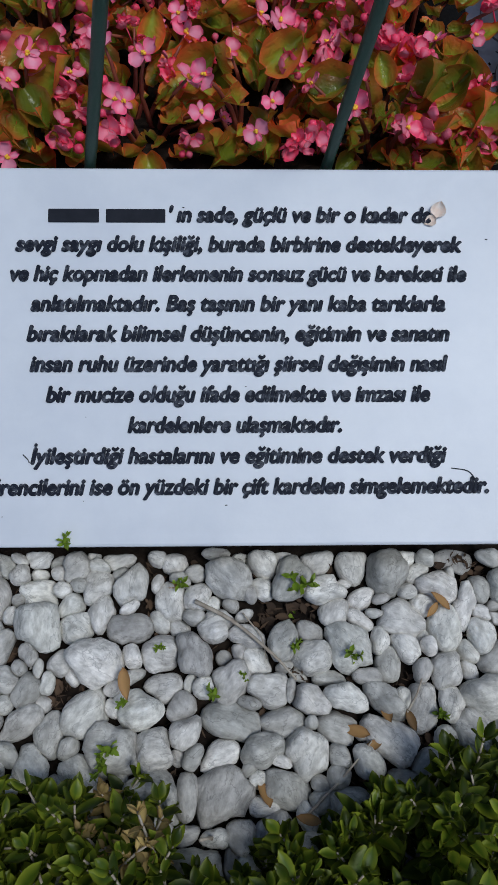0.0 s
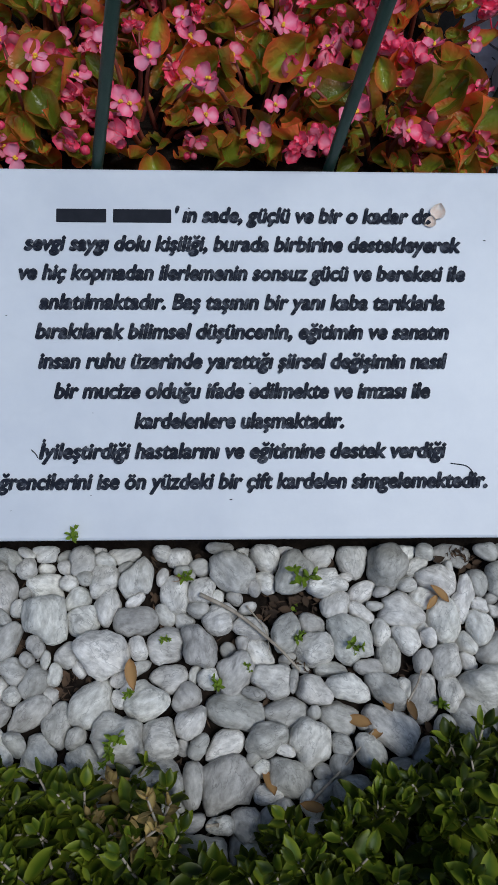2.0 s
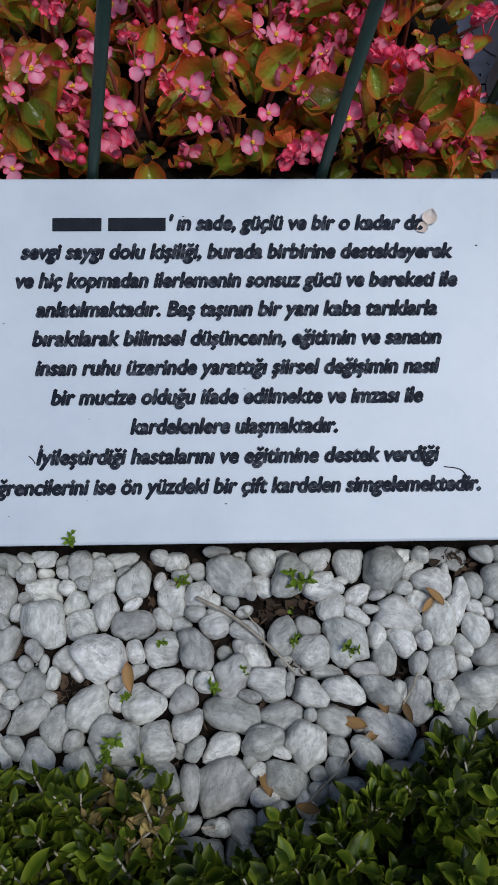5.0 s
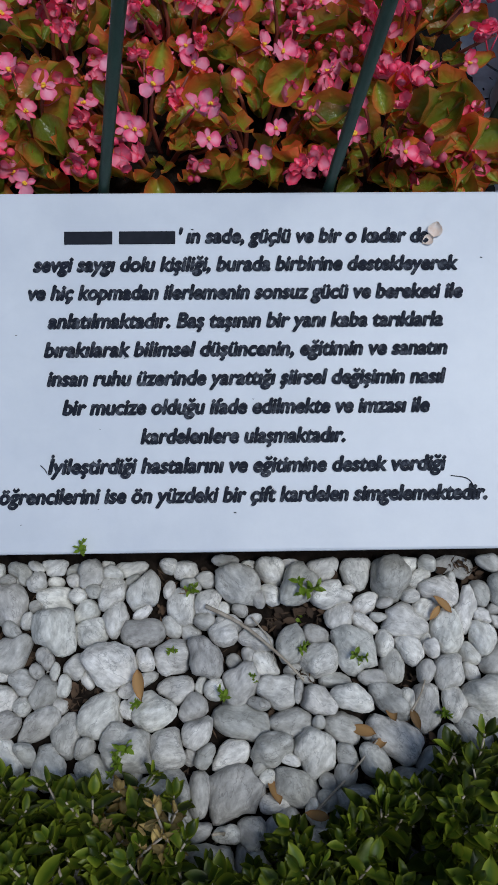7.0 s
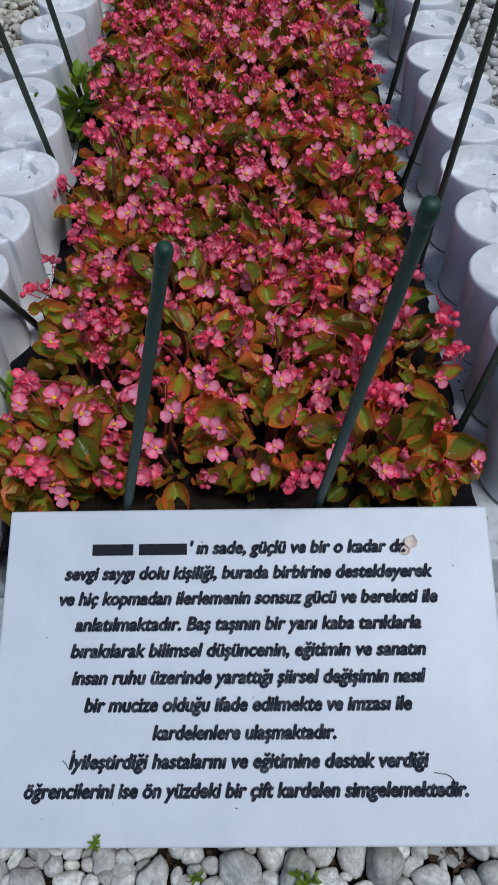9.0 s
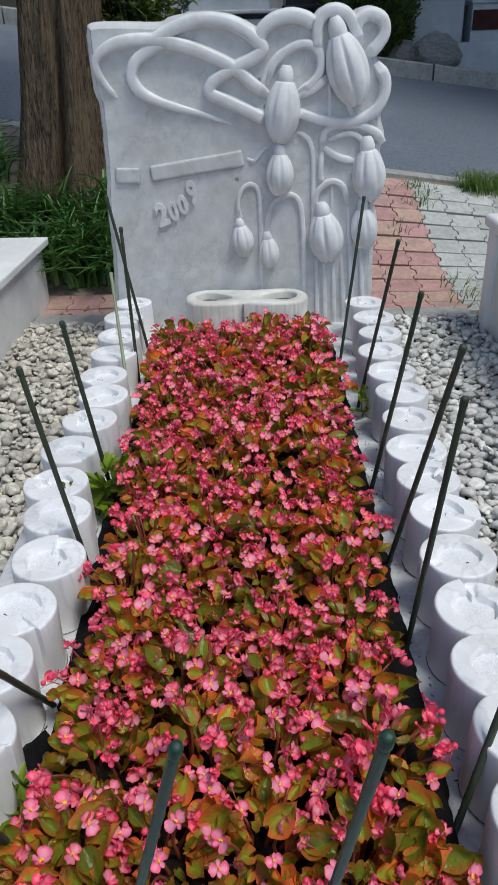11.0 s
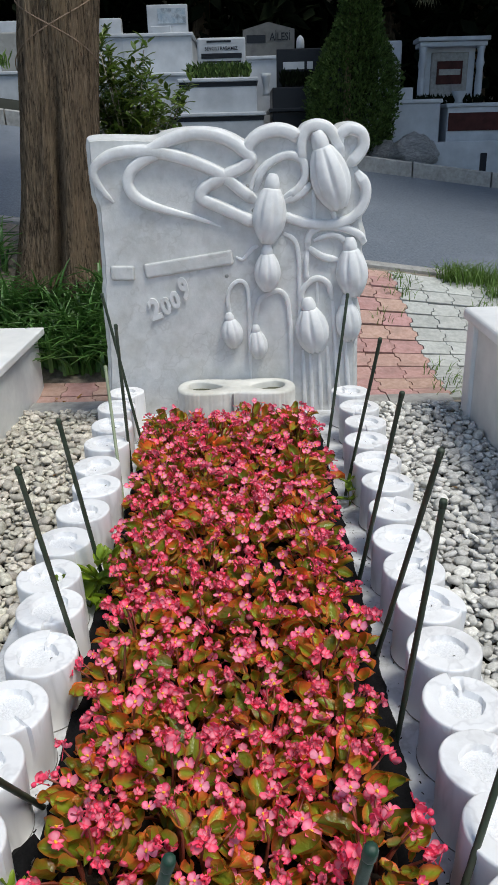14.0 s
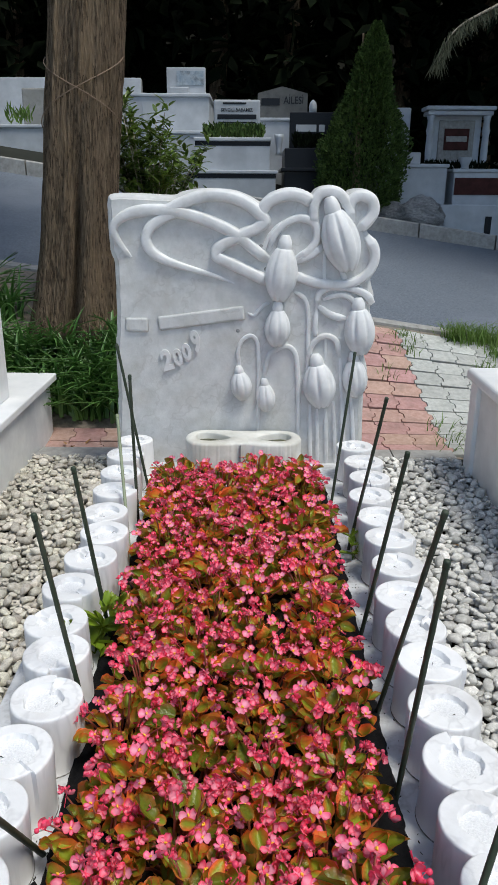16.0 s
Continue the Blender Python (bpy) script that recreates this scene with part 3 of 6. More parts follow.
# support wedge below the slab
bm = bmesh.new()
v = [bm.verts.new(c) for c in ((-0.13, -0.27, -0.02), (0.33, -0.27, -0.02), (0.33, -0.01, -0.02), (-0.13, -0.01, -0.02), (-0.13, -0.27, 0.066), (0.33, -0.27, 0.066), (0.33, -0.01, 0.17), (-0.13, -0.01, 0.17))]
for f in ((0, 3, 2, 1), (4, 5, 6, 7), (0, 1, 5, 4), (1, 2, 6, 5), (2, 3, 7, 6), (3, 0, 4, 7)):
    bm.faces.new([v[i] for i in f])
tagged(new("plaque_support", mesh_of(bm, "plaque_support", M["greystone"], False)), "mortar wedge under the tilted plaque", "support")

# ---------------------------------------------------------------- the headstone
HX, HY = 0.07, 2.30
OUTLINE = [(-0.514, 0.055), (-0.514, 0.179), (-0.502, 0.317), (-0.5, 0.407), (-0.5, 0.538), (-0.491, 0.664), (-0.488, 0.8), (-0.489, 0.883), (-0.502, 0.932), (-0.505, 1.04), (-0.502, 1.105), (-0.483, 1.126), (-0.396, 1.128), (-0.264, 1.123), (-0.23, 1.135), (-0.18, 1.144), (-0.112, 1.148), (-0.034, 1.141), (0.023, 1.121), (0.068, 1.099), (0.092, 1.13), (0.141, 1.149), (0.18, 1.153), (0.219, 1.145), (0.248, 1.13), (0.268, 1.149), (0.302, 1.161), (0.335, 1.158), (0.365, 1.145), (0.379, 1.136), (0.396, 1.146), (0.427, 1.151), (0.464, 1.141), (0.492, 1.117), (0.501, 1.084), (0.489, 1.039), (0.459, 1.008), (0.48, 0.97), (0.498, 0.907), (0.483, 0.826), (0.5, 0.76), (0.487, 0.711), (0.504, 0.659), (0.5, 0.597), (0.472, 0.551), (0.491, 0.47), (0.482, 0.369), (0.49, 0.078)]


def headstone():
    t = thing("headstone", "white marble headstone carved with drooping snowdrops and swirling stems", "headstone", m=pose(HX, HY, 0))
    pts = spline(OUTLINE, 190)
    r = random.Random(3)
    loop = []
    for i, q in enumerate(pts):
        jag = 0.004 * noise.noise(Vector((q.x * 4, q.y * 60, 1))) if i < 40 else 0.0
        loop.append(Vector((q.x + jag, 0, q.y)))
    n = len(loop)

    def inward(i):
        d = loop[min(i + 4, n - 1)] - loop[max(i - 4, 0)]
        return Vector((d.z, 0, -d.x)).normalized()
    rings = []
    for y, s in ((0.16, 0.008), (0.15, 0.0), (0.042, 0.0), (0.028, 0.002), (0.015, 0.006), (0.006, 0.012), (0.002, 0.017), (0.0, 0.022)):
        rings.append([(q + inward(i) * s + Vector((0, y, 0))) for i, q in enumerate(loop)])
    verts = [tuple(q) for ring in rings for q in ring]
    faces = []
    for k in range(len(rings) - 1):
        for i in range(n):
            j = (i + 1) % n
            faces.append((k * n + i, (k + 1) * n + i, (k + 1) * n + j, k * n + j))
    faces.append(tuple((len(rings) - 1) * n + i for i in range(n)))
    faces.append(tuple(i for i in reversed(range(n))))
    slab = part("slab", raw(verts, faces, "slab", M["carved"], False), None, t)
    slab.data.polygons.foreach_set("use_smooth", [len(p.vertices) == 4 for p in slab.data.polygons])
    def stem(ra, rb, *pts):
        """A carved ribbon: flat-topped, round-shouldered, running out into the ground of the stone."""
        m = 8 * len(pts)
        c = spline(pts, m)
        verts, faces = [], []
        prof = [(-1.14, -0.10), (-1.0, 0.10), (-0.93, 0.45), (-0.86, 0.74), (-0.72, 0.92), (-0.45, 1.0), (0, 1.03), (0.45, 1.0), (0.72, 0.92), (0.86, 0.74), (0.93, 0.45), (1.0, 0.10), (1.14, -0.10)]
        S = len(prof)
        for i, q in enumerate(c):
            d = (c[min(i + 1, m)] - c[max(i - 1, 0)]).normalized()
            nrm = Vector((d.y, -d.x))
            u = i / m
            end = min(1.0, min(i, m - i) / 5.0)
            rad = 0.80 * (ra + (rb - ra) * min(1, u * 2.2)) * (0.6 + 0.4 * end)
            dep = max(0.007, rad * 1.15) * (0.3 + 0.7 * end) * (1 + 0.08 * noise.noise(Vector((q.x * 9, q.y * 9, 2))))
            for w, h in prof:
                p = q + nrm * (rad * w)
                verts.append((p.x, 0.001 - dep * h, p.y))
        for i in range(m):
            for k in range(S - 1):
                a = i * S + k
                faces.append((a, a + S, a + S + 1, a + 1))
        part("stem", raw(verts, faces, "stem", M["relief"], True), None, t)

    # long swirling leaves
    stem(0.010, 0.027, (-0.418, 0.901), (-0.450, 0.940), (-0.474, 0.982), (-0.475, 1.016), (-0.448, 1.043), (-0.403, 1.062), (-0.333, 1.070), (-0.254, 1.066), (-0.176, 1.050), (-0.099, 1.022), (-0.021, 0.983), (0.047, 0.928), (0.097, 0.892))
    stem(0.006, 0.025, (-0.034, 0.808), (-0.118, 0.839), (-0.198, 0.861), (-0.278, 0.886), (-0.336, 0.918), (-0.360, 0.961), (-0.348, 1.004), (-0.316, 1.031), (-0.275, 1.052), (-0.235, 1.066))
    stem(0.026, 0.027, (-0.330, 1.058), (-0.280, 1.070), (-0.233, 1.091), (-0.172, 1.113), (-0.113, 1.123), (-0.045, 1.116), (0.013, 1.093), (0.055, 1.062), (0.078, 1.036), (0.050, 1.011), (0.009, 0.993), (-0.041, 0.968), (-0.089, 0.941), (-0.102, 0.913), (-0.071, 0.893), (-0.015, 0.868), (0.055, 0.835), (0.095, 0.814))
    # arches along the top
    stem(0.024, 0.027, (0.072, 1.021), (0.069, 1.068), (0.089, 1.098), (0.125, 1.119), (0.174, 1.127), (0.221, 1.116), (0.254, 1.092))
    stem(0.022, 0.025, (0.262, 0.998), (0.256, 1.076), (0.270, 1.119), (0.303, 1.138), (0.346, 1.128), (0.378, 1.087), (0.399, 1.032))
    stem(0.022, 0.025, (0.388, 1.054), (0.391, 1.102), (0.424, 1.124), (0.463, 1.111), (0.474, 1.074), (0.454, 1.038), (0.419, 1.004))
    stem(0.024, 0.022, (0.452, 0.984), (0.485, 0.936), (0.483, 0.883), (0.452, 0.837), (0.388, 0.809), (0.300, 0.809), (0.228, 0.827), (0.188, 0.847))
    # stems round the upper buds
    stem(0.016, 0.019, (0.092, 0.927), (0.117, 0.991), (0.161, 1.030), (0.213, 1.046), (0.260, 1.026), (0.270, 0.976), (0.245, 0.931), (0.194, 0.901))
    stem(0.010, 0.011, (0.069, 0.908), (0.089, 0.969), (0.121, 1.011), (0.161, 1.038))
    stem(0.014, 0.019, (0.194, 0.886), (0.249, 0.913), (0.293, 0.949))
    stem(0.009, 0.009, (0.301, 0.931), (0.304, 0.815))
    stem(0.012, 0.012, (0.360, 0.872), (0.388, 0.813))
    # the right-hand bunch
    stem(0.014, 0.018, (0.280, 0.716), (0.286, 0.770), (0.323, 0.797), (0.392, 0.797), (0.458, 0.774), (0.493, 0.737))
    stem(0.010, 0.014, (0.303, 0.750), (0.352, 0.768), (0.397, 0.763), (0.431, 0.730))
    stem(0.014, 0.017, (0.280, 0.730), (0.332, 0.694), (0.395, 0.678))
    stem(0.012, 0.010, (0.193, 0.780), (0.234, 0.751), (0.249, 0.686), (0.251, 0.561), (0.256, 0.365))
    stem(0.012, 0.012, (0.280, 0.716), (0.276, 0.644), (0.283, 0.603))
    stem(0.013, 0.015, (0.254, 0.508), (0.262, 0.567), (0.291, 0.602), (0.325, 0.612), (0.359, 0.590), (0.375, 0.533))
    stem(0.007, 0.007, (0.317, 0.606), (0.320, 0.517))
    stem(0.010, 0.012, (0.377, 0.526), (0.395, 0.294), (0.408, 0.107))
    # two small drooping flowers
    stem(0.011, 0.010, (-0.012, 0.487), (-0.020, 0.543), (-0.004, 0.591), (0.028, 0.611), (0.053, 0.589), (0.060, 0.524), (0.061, 0.393), (0.059, 0.211))
    stem(0.013, 0.012, (0.082, 0.447), (0.098, 0.529), (0.133, 0.560), (0.175, 0.570), (0.203, 0.541), (0.213, 0.477), (0.219, 0.389), (0.221, 0.183))
    stem(0.007, 0.009, (0.016, 0.698), (0.041, 0.689), (0.062, 0.711), (0.081, 0.729), (0.100, 0.738))
    # flutes below
    for x0, z0, x1 in ((0.265, 0.338, 0.275), (0.294, 0.320, 0.305), (0.329, 0.319, 0.341), (0.359, 0.352, 0.377), (0.428, 0.372, 0.455)):
        stem(0.010, 0.011, (x0, z0), ((x0 + x1) / 2, z0 / 2 + 0.04), (x1, 0.086))

    def bud(x, z, w, h, tilt, turn):
        """A snowdrop bud: a round cap over four ribbed petals that close to blunt tips."""
        verts, faces = [], []
        A, B = 26, 56

        def lathe(top, low, shape, flat, lobed):
            b0 = len(verts)
            for j in range(A + 1):
                v = j / A
                rr = w * shape(v)
                zz = top + (low - top) * v
                for k in range(B):
                    a = 2 * math.pi * k / B
                    g = abs(math.sin(3.5 * (a + turn)))
                    dent = lobed * (1 - g) ** 3 * math.sin(math.pi * min(1, 0.12 + v)) if lobed else 0.0
                    tip = -0.10 * h * g * v ** 3 if lobed else 0.0
                    q = rr * (1 - dent)
                    verts.append((q * math.cos(a), -0.012 - flat * q * math.sin(a), zz + tip))
            for j in range(A):
                for k in range(B):
                    a, b = b0 + j * B + k, b0 + j * B + (k + 1) % B
                    faces.append((a, a + B, b + B, b))
            faces.append(tuple(b0 + k for k in range(B)))
            faces.append(tuple(b0 + A * B + k for k in reversed(range(B))))
        lathe(0.70 * h, -0.92 * h, lambda v: 0.30 + 0.70 * math.sin(math.pi * min(1, 0.06 + 0.84 * v)) ** 0.8 - 0.20 * v ** 6, 0.85, 0.26)
        lathe(1.14 * h, 0.50 * h, lambda v: 0.10 + 0.33 * math.sin(math.pi * (0.06 + 0.80 * v)) ** 0.6, 0.95, 0.0)
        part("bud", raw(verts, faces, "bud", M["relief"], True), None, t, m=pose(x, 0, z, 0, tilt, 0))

    bud(0.354, 0.982, 0.070, 0.128, -18, 0.2)
    bud(0.143, 0.859, 0.062, 0.112, 6, 0.5)
    bud(0.131, 0.653, 0.050, 0.080, 0, 0.3)
    bud(0.445, 0.645, 0.060, 0.102, -6, 0.7)
    bud(0.298, 0.431, 0.065, 0.100, -9, 0.1)
    bud(0.436, 0.458, 0.050, 0.084, -6, 0.4)
    bud(-0.008, 0.422, 0.042, 0.064, -8, 0.6)
    bud(0.090, 0.375, 0.038, 0.062, -6, 0.2)
    # carved signature as raised bars, and the year
    for x0, z0, x1, z1, hh in ((-0.452, 0.652, -0.362, 0.650, 0.055), (-0.325, 0.655, 0.005, 0.700, 0.055)):
        L = math.hypot(x1 - x0, z1 - z0)
        part("signature_bar", box(-L / 2, L / 2, -0.010, 0.004, -hh / 2, hh / 2, 0.009, 3), M["carved"], t,
             m=pose((x0 + x1) / 2, 0, (z0 + z1) / 2, 0, -math.degrees(math.atan2(z1 - z0, x1 - x0)), 0))
    year = Matrix.Translation((-0.226, 0, 0.512)) @ Matrix.Rotation(radians(90), 4, "X") @ Matrix.Rotation(radians(18), 4, "Z")
    for ch, x, y, w in (("2", -0.068, -0.012, 0.045), ("0", -0.022, -0.008, 0.036), ("0", 0.018, 0.002, 0.036), ("9", 0.066, 0.022, 0.034)):
        sz = 0.105 if ch == "2" else 0.085 if ch == "0" else 0.11
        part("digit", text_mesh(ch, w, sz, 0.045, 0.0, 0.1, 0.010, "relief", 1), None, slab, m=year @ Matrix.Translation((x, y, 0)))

    # drill holes and pocks
    for x, z in ((-0.02, 0.63), (0.065, 0.945), (0.085, 0.862), (-0.35, 1.02), (-0.30, 0.65)):
        bm = bmesh.new()
        bmesh.ops.create_icosphere(bm, subdivisions=2, radius=0.008)
        for vv in bm.verts:
            vv.co.y *= 0.25
        part("pock", bm, M["greystone"], t, m=pose(x, 0, z, 0, 20, 0), smooth=True)
    return t


headstone()


def eight_vase():
    """Figure-of-eight stone vase with two water hollows in front of the headstone."""
    t = thing("vase", "cream stone double vase in a figure of eight with green water", "vase", m=pose(0.074, 2.195, 0.0885))
    H, n = 0.146, 128
    for sgn in (-1, 1):
        ox = sgn * 0.118

        def outer(a, s):
            """Distance from the hollow's middle to the outline of this half."""
            ux, uy = math.cos(a), math.sin(a)
            d = 0.30
            for _ in range(40):
                x, y = ox + ux * d, uy * d
                lim = 0.094 - 0.016 * math.exp(-(x / 0.05) ** 2)
                ins = sgn * x >= -0.028 and (abs(y) / lim) ** 2.6 + max(0, (abs(x) - 0.13) / 0.095) ** 2.2 <= 1
                if ins:
                    break
                d *= 0.965
            return max(d - s, 0.01)
        H = 0.146 if sgn > 0 else 0.1466
        rings = []
        for z, s in ((0, 0), (H - 0.010, 0), (H - 0.003, 0.003), (H, 0.010)):
            rings.append([(ox + outer(2 * math.pi * k / n, s) * math.cos(2 * math.pi * k / n), outer(2 * math.pi * k / n, s) * math.sin(2 * math.pi * k / n), z) for k in range(n)])
        for z, k2 in ((H, 1.0), (H - 0.005, 0.95), (H - 0.05, 0.92), (H - 0.085, 0.9)):
            ring = []
            for k in range(n):
                a = 2 * math.pi * k / n
                hx, hy = 0.070 * math.cos(a) * k2, 0.050 * math.sin(a) * k2 * (1 - 0.35 * sgn * -math.cos(a))
                ring.append((ox + hx, hy + 0.008 * sgn * math.cos(a), z))
            rings.append(ring)
        verts = [v for r in rings for v in r]
        faces = [(i * n + k, i * n + (k + 1) % n, (i + 1) * n + (k + 1) % n, (i + 1) * n + k) for i in range(len(rings) - 1) for k in range(n)]
        part("lobe", raw(verts, faces, "lobe", M["vase"], True), None, t)
        part("water", raw([(x, y, H - 0.027) for x, y, z in rings[-3]], [tuple(range(n))], "water", M["water"]), None, t)
    part("seam", box(-0.012, -0.008, -0.086, -0.07, 0.0, H - 0.006, 0.0005, 1), M["greystone"], t)


eight_vase()


# ---------------------------------------------------------------- stakes
def stake(base, tip, r=0.0052, pale=False):
    b, q = Vector(base), Vector(tip)
    ln = (q - b).length
    pts = [Vector((0, 0, -0.03 + (ln + 0.03) * i / 26)) for i in range(27)]
    rad = [r * (1 + 0.05 * math.sin(i * 2.9)) for i in range(27)]
    t = thing("plant_stake", "pale bamboo plant stake" if pale else "dark green plastic-coated plant stake stuck in the bed edge", "plant stake", "stakes round the flower bed")
    t.matrix_basis = Matrix.Translation(b) @ (q - b).to_track_quat("Z", "Y").to_matrix().to_4x4()
    v, f = tube(pts, rad, 10)
    part("rod", raw(v, f, "rod", M["stake_pale" if pale else "stake" if base[1] < 0.1 else "stake_old"], True), None, t)
    capr = [(1.12, -0.012), (1.16, -0.010), (1.16, -0.001), (1.0, 0.002), (0.5, 0.0035)]
    v, f = tube([Vector((0, 0, ln + z)) for _, z in capr], [r * k for k, _ in capr], 10)
    part("cap", raw(v, f, "cap", M["stake_pale" if pale else "stake" if base[1] < 0.1 else "stake_old"], True), None, t)


for b, q in (((0.396, 1.917, 0.088), (0.463, 2.0, 0.611)), ((0.411, 1.541, 0.088), (0.471, 1.402, 0.613)), ((0.379, 1.05, 0.088), (0.439, 0.953, 0.618)),
             ((0.377, 0.775, 0.088), (0.417, 0.555, 0.661)), ((0.376, 0.543, 0.088), (0.404, 0.474, 0.617)),
             ((-0.269, 1.986, 0.088), (-0.363, 2.0, 0.633)), ((-0.268, 1.715, 0.088), (-0.271, 1.698, 0.597)),
             ((-0.229, 1.03, 0.088), (-0.285, 1.005, 0.557)), ((-0.225, 0.74, 0.088), (-0.292, 0.727, 0.571)),
             ((-0.050, 0.023, 0.12), (0.056, -0.059, 0.581)), ((0.171, 0.03, 0.12), (0.209, -0.092, 0.63)),
             ((0.379, 0.193, 0.088), (0.499, 0.306, 0.49)), ((-0.232, 0.425, 0.088), (-0.225, 0.128, 0.532)), ((-0.213, 0.167, 0.088), (-0.186, 0.017, 0.43))):
    stake(b, q)
stake((-0.256, 1.472, 0.088), (-0.333, 1.788, 0.442), 0.0052, True)


# ---------------------------------------------------------------- begonias
def blade(fn, nu, nv, verts, faces, rim, m=Matrix.Identity(4)):
    """A thin curved blade from fn(u, v) -> (x, y, z); u across -1..1, v along 0..1. rim grows to the outline."""
    base = len(verts)
    for j in range(nv + 1):
        for i in range(nu + 1):
            u, v = -1 + 2 * i / nu, j / nv
            verts.append(tuple(m @ Vector(fn(u, v))))
            rim.append(max(abs(u), abs(2 * v - 1) ** 2))
    for j in range(nv):
        for i in range(nu):
            a = base + j * (nu + 1) + i
            faces.append((a, a + 1, a + nu + 2, a + nu + 1))


def begonia_leaf(seed):
    """A round, waxy, lopsided blade, folded along its midrib and crimped at the rim."""
    r = random.Random(seed)
    W = r.uniform(0.31, 0.44)
    cup, curl, skew = r.uniform(0.25, 1.15), r.uniform(-0.25, 0.65), r.uniform(-0.22, 0.22)
    ph, crimp = r.uniform(0, 6), r.uniform(0.03, 0.08)

    def fn(u, v):
        v = 0.5 - 0.5 * math.cos(math.pi * v)
        w = W * max(0.02, math.sin(math.pi * (0.04 + 0.96 * v ** 0.88)) ** 0.62 if v < 1 else 0) * (1.14 if u > 0 else 0.9)
        x = u * max(w, 0.02) + skew * v * v
        z = cup * abs(u) ** 1.4 * W - curl * v * v + crimp * math.sin(11 * v + 2.5 * u + ph) * u * u + 0.015 * math.sin(16 * v) * (1 - abs(u)) * abs(u) * 4
        return (x, v, z)
    verts, faces, rim = [], [], []
    blade(fn, 8, 8, verts, faces, rim)
    return raw(verts, faces, "leaf", M["begonia"], True, rim)


def petals(r, s, open_, m, verts, faces, rim):
    """Two wide round petals and two narrow ones; open_ runs from 0 (shut) to 1 (flat)."""
    for k, (wd, ln) in enumerate(((0.29, 0.52), (0.115, 0.40), (0.29, 0.50), (0.115, 0.40))):
        tilt = (1 - open_) * 1.35 + r.uniform(-0.12, 0.25)
        ph = r.uniform(0, 6)

        def fn(u, v, wd=wd * s, ln=ln * s, tilt=tilt, ph=ph):
            w = wd * (0.16 + 0.84 * math.sin(min(1.0, v / 0.62) * math.pi / 2)) if v < 0.62 else wd * math.sqrt(max(0.02, 1 - ((v - 0.62) / 0.385) ** 2))
            a = tilt * (0.5 + 0.5 * v)
            dz = 0.35 * wd * u * u * (0.5 + 0.5 * v) + 0.018 * s * math.sin(5 * u + 8 * v + ph)
            return (u * w, v * ln * math.cos(a) - dz * math.sin(a), v * ln * math.sin(a) + dz * math.cos(a) + (0.02 * s if wd < 0.2 * s else 0))
        blade(fn, 6, 5, verts, faces, rim, m @ Matrix.Rotation(math.pi / 2 * k + r.uniform(-0.2, 0.2), 4, "Z"))


def begonia_flower(seed, material="petal"):
    """An open blossom with a yellow tuft; one unit across."""
    r = random.Random(seed)
    verts, faces, rim = [], [], []
    petals(r, 1.0, r.uniform(0.72, 1.0), Matrix.Identity(4), verts, faces, rim)
    me = raw(verts, faces, "flower", M[material], True, rim)
    return me


def stamen_tuft(seed):
    r = random.Random(seed)
    bm = bmesh.new()
    for _ in range(5):
        a = r.uniform(0, 6.28)
        bmesh.ops.create_icosphere(bm, subdivisions=1, radius=0.052, matrix=Matrix.Translation((0.045 * math.cos(a), 0.045 * math.sin(a), r.uniform(0.05, 0.13))))
    return mesh_of(bm, "stamen", M["stamen"])


def begonia_cluster(seed):
    """A spray of half-open flowers and hanging heart-shaped buds, about one unit wide."""
    r = random.Random(seed)
    verts, faces, rim = [], [], []
    for q in range(r.randint(3, 4)):
        c = Vector((r.uniform(-0.34, 0.34), r.uniform(-0.34, 0.34), r.uniform(-0.1, 0.2)))
        m = Matrix.Translation(c) @ Euler((r.uniform(-1.0, 1.0), r.uniform(-1.0, 1.0), r.uniform(0, 6))).to_matrix().to_4x4()
        petals(r, r.uniform(0.5, 0.85), r.uniform(0.3, 0.9), m, verts, faces, rim)
    for q in range(r.randint(1, 2)):
        a = r.uniform(0, 6.28)
        c = Vector((0.42 * math.cos(a), 0.42 * math.sin(a), r.uniform(-0.35, 0.15)))
        s = r.uniform(0.09, 0.15)
        d = Vector((math.cos(a), math.sin(a), r.uniform(-0.9, 0.3))).normalized()
        side = d.orthogonal().normalized()
        pts = [c + d * (s * k) for k in (-1.0, -0.6, 0.0, 0.6, 1.0)]
        n0 = len(verts)
        tube(pts, [s * 0.2, s * 0.75, s, s * 0.7, s * 0.15], 7, verts, faces)
        tube([Vector((0, 0, -0.5)), c - d * s], [0.022, 0.018], 4, verts, faces)
        rim.extend([1.0] * (len(verts) - n0))
    return raw(verts, faces, "blossom", M["rose"], True, rim)


LEAVES = [begonia_leaf(s) for s in range(10)]
FLOWERS = [begonia_flower(s, "rose" if s % 4 == 3 else "petal") for s in range(12)]
TUFTS = [stamen_tuft(s) for s in range(5)]
CLUSTERS = [begonia_cluster(s) for s in range(9)]


def aim(p, d, roll, size):
    return Matrix.Translation(p) @ d.to_track_quat("Z", "Y").to_matrix().to_4x4() @ Matrix.Rotation(roll, 4, "Z") @ Matrix.Diagonal((size, size, size, 1))


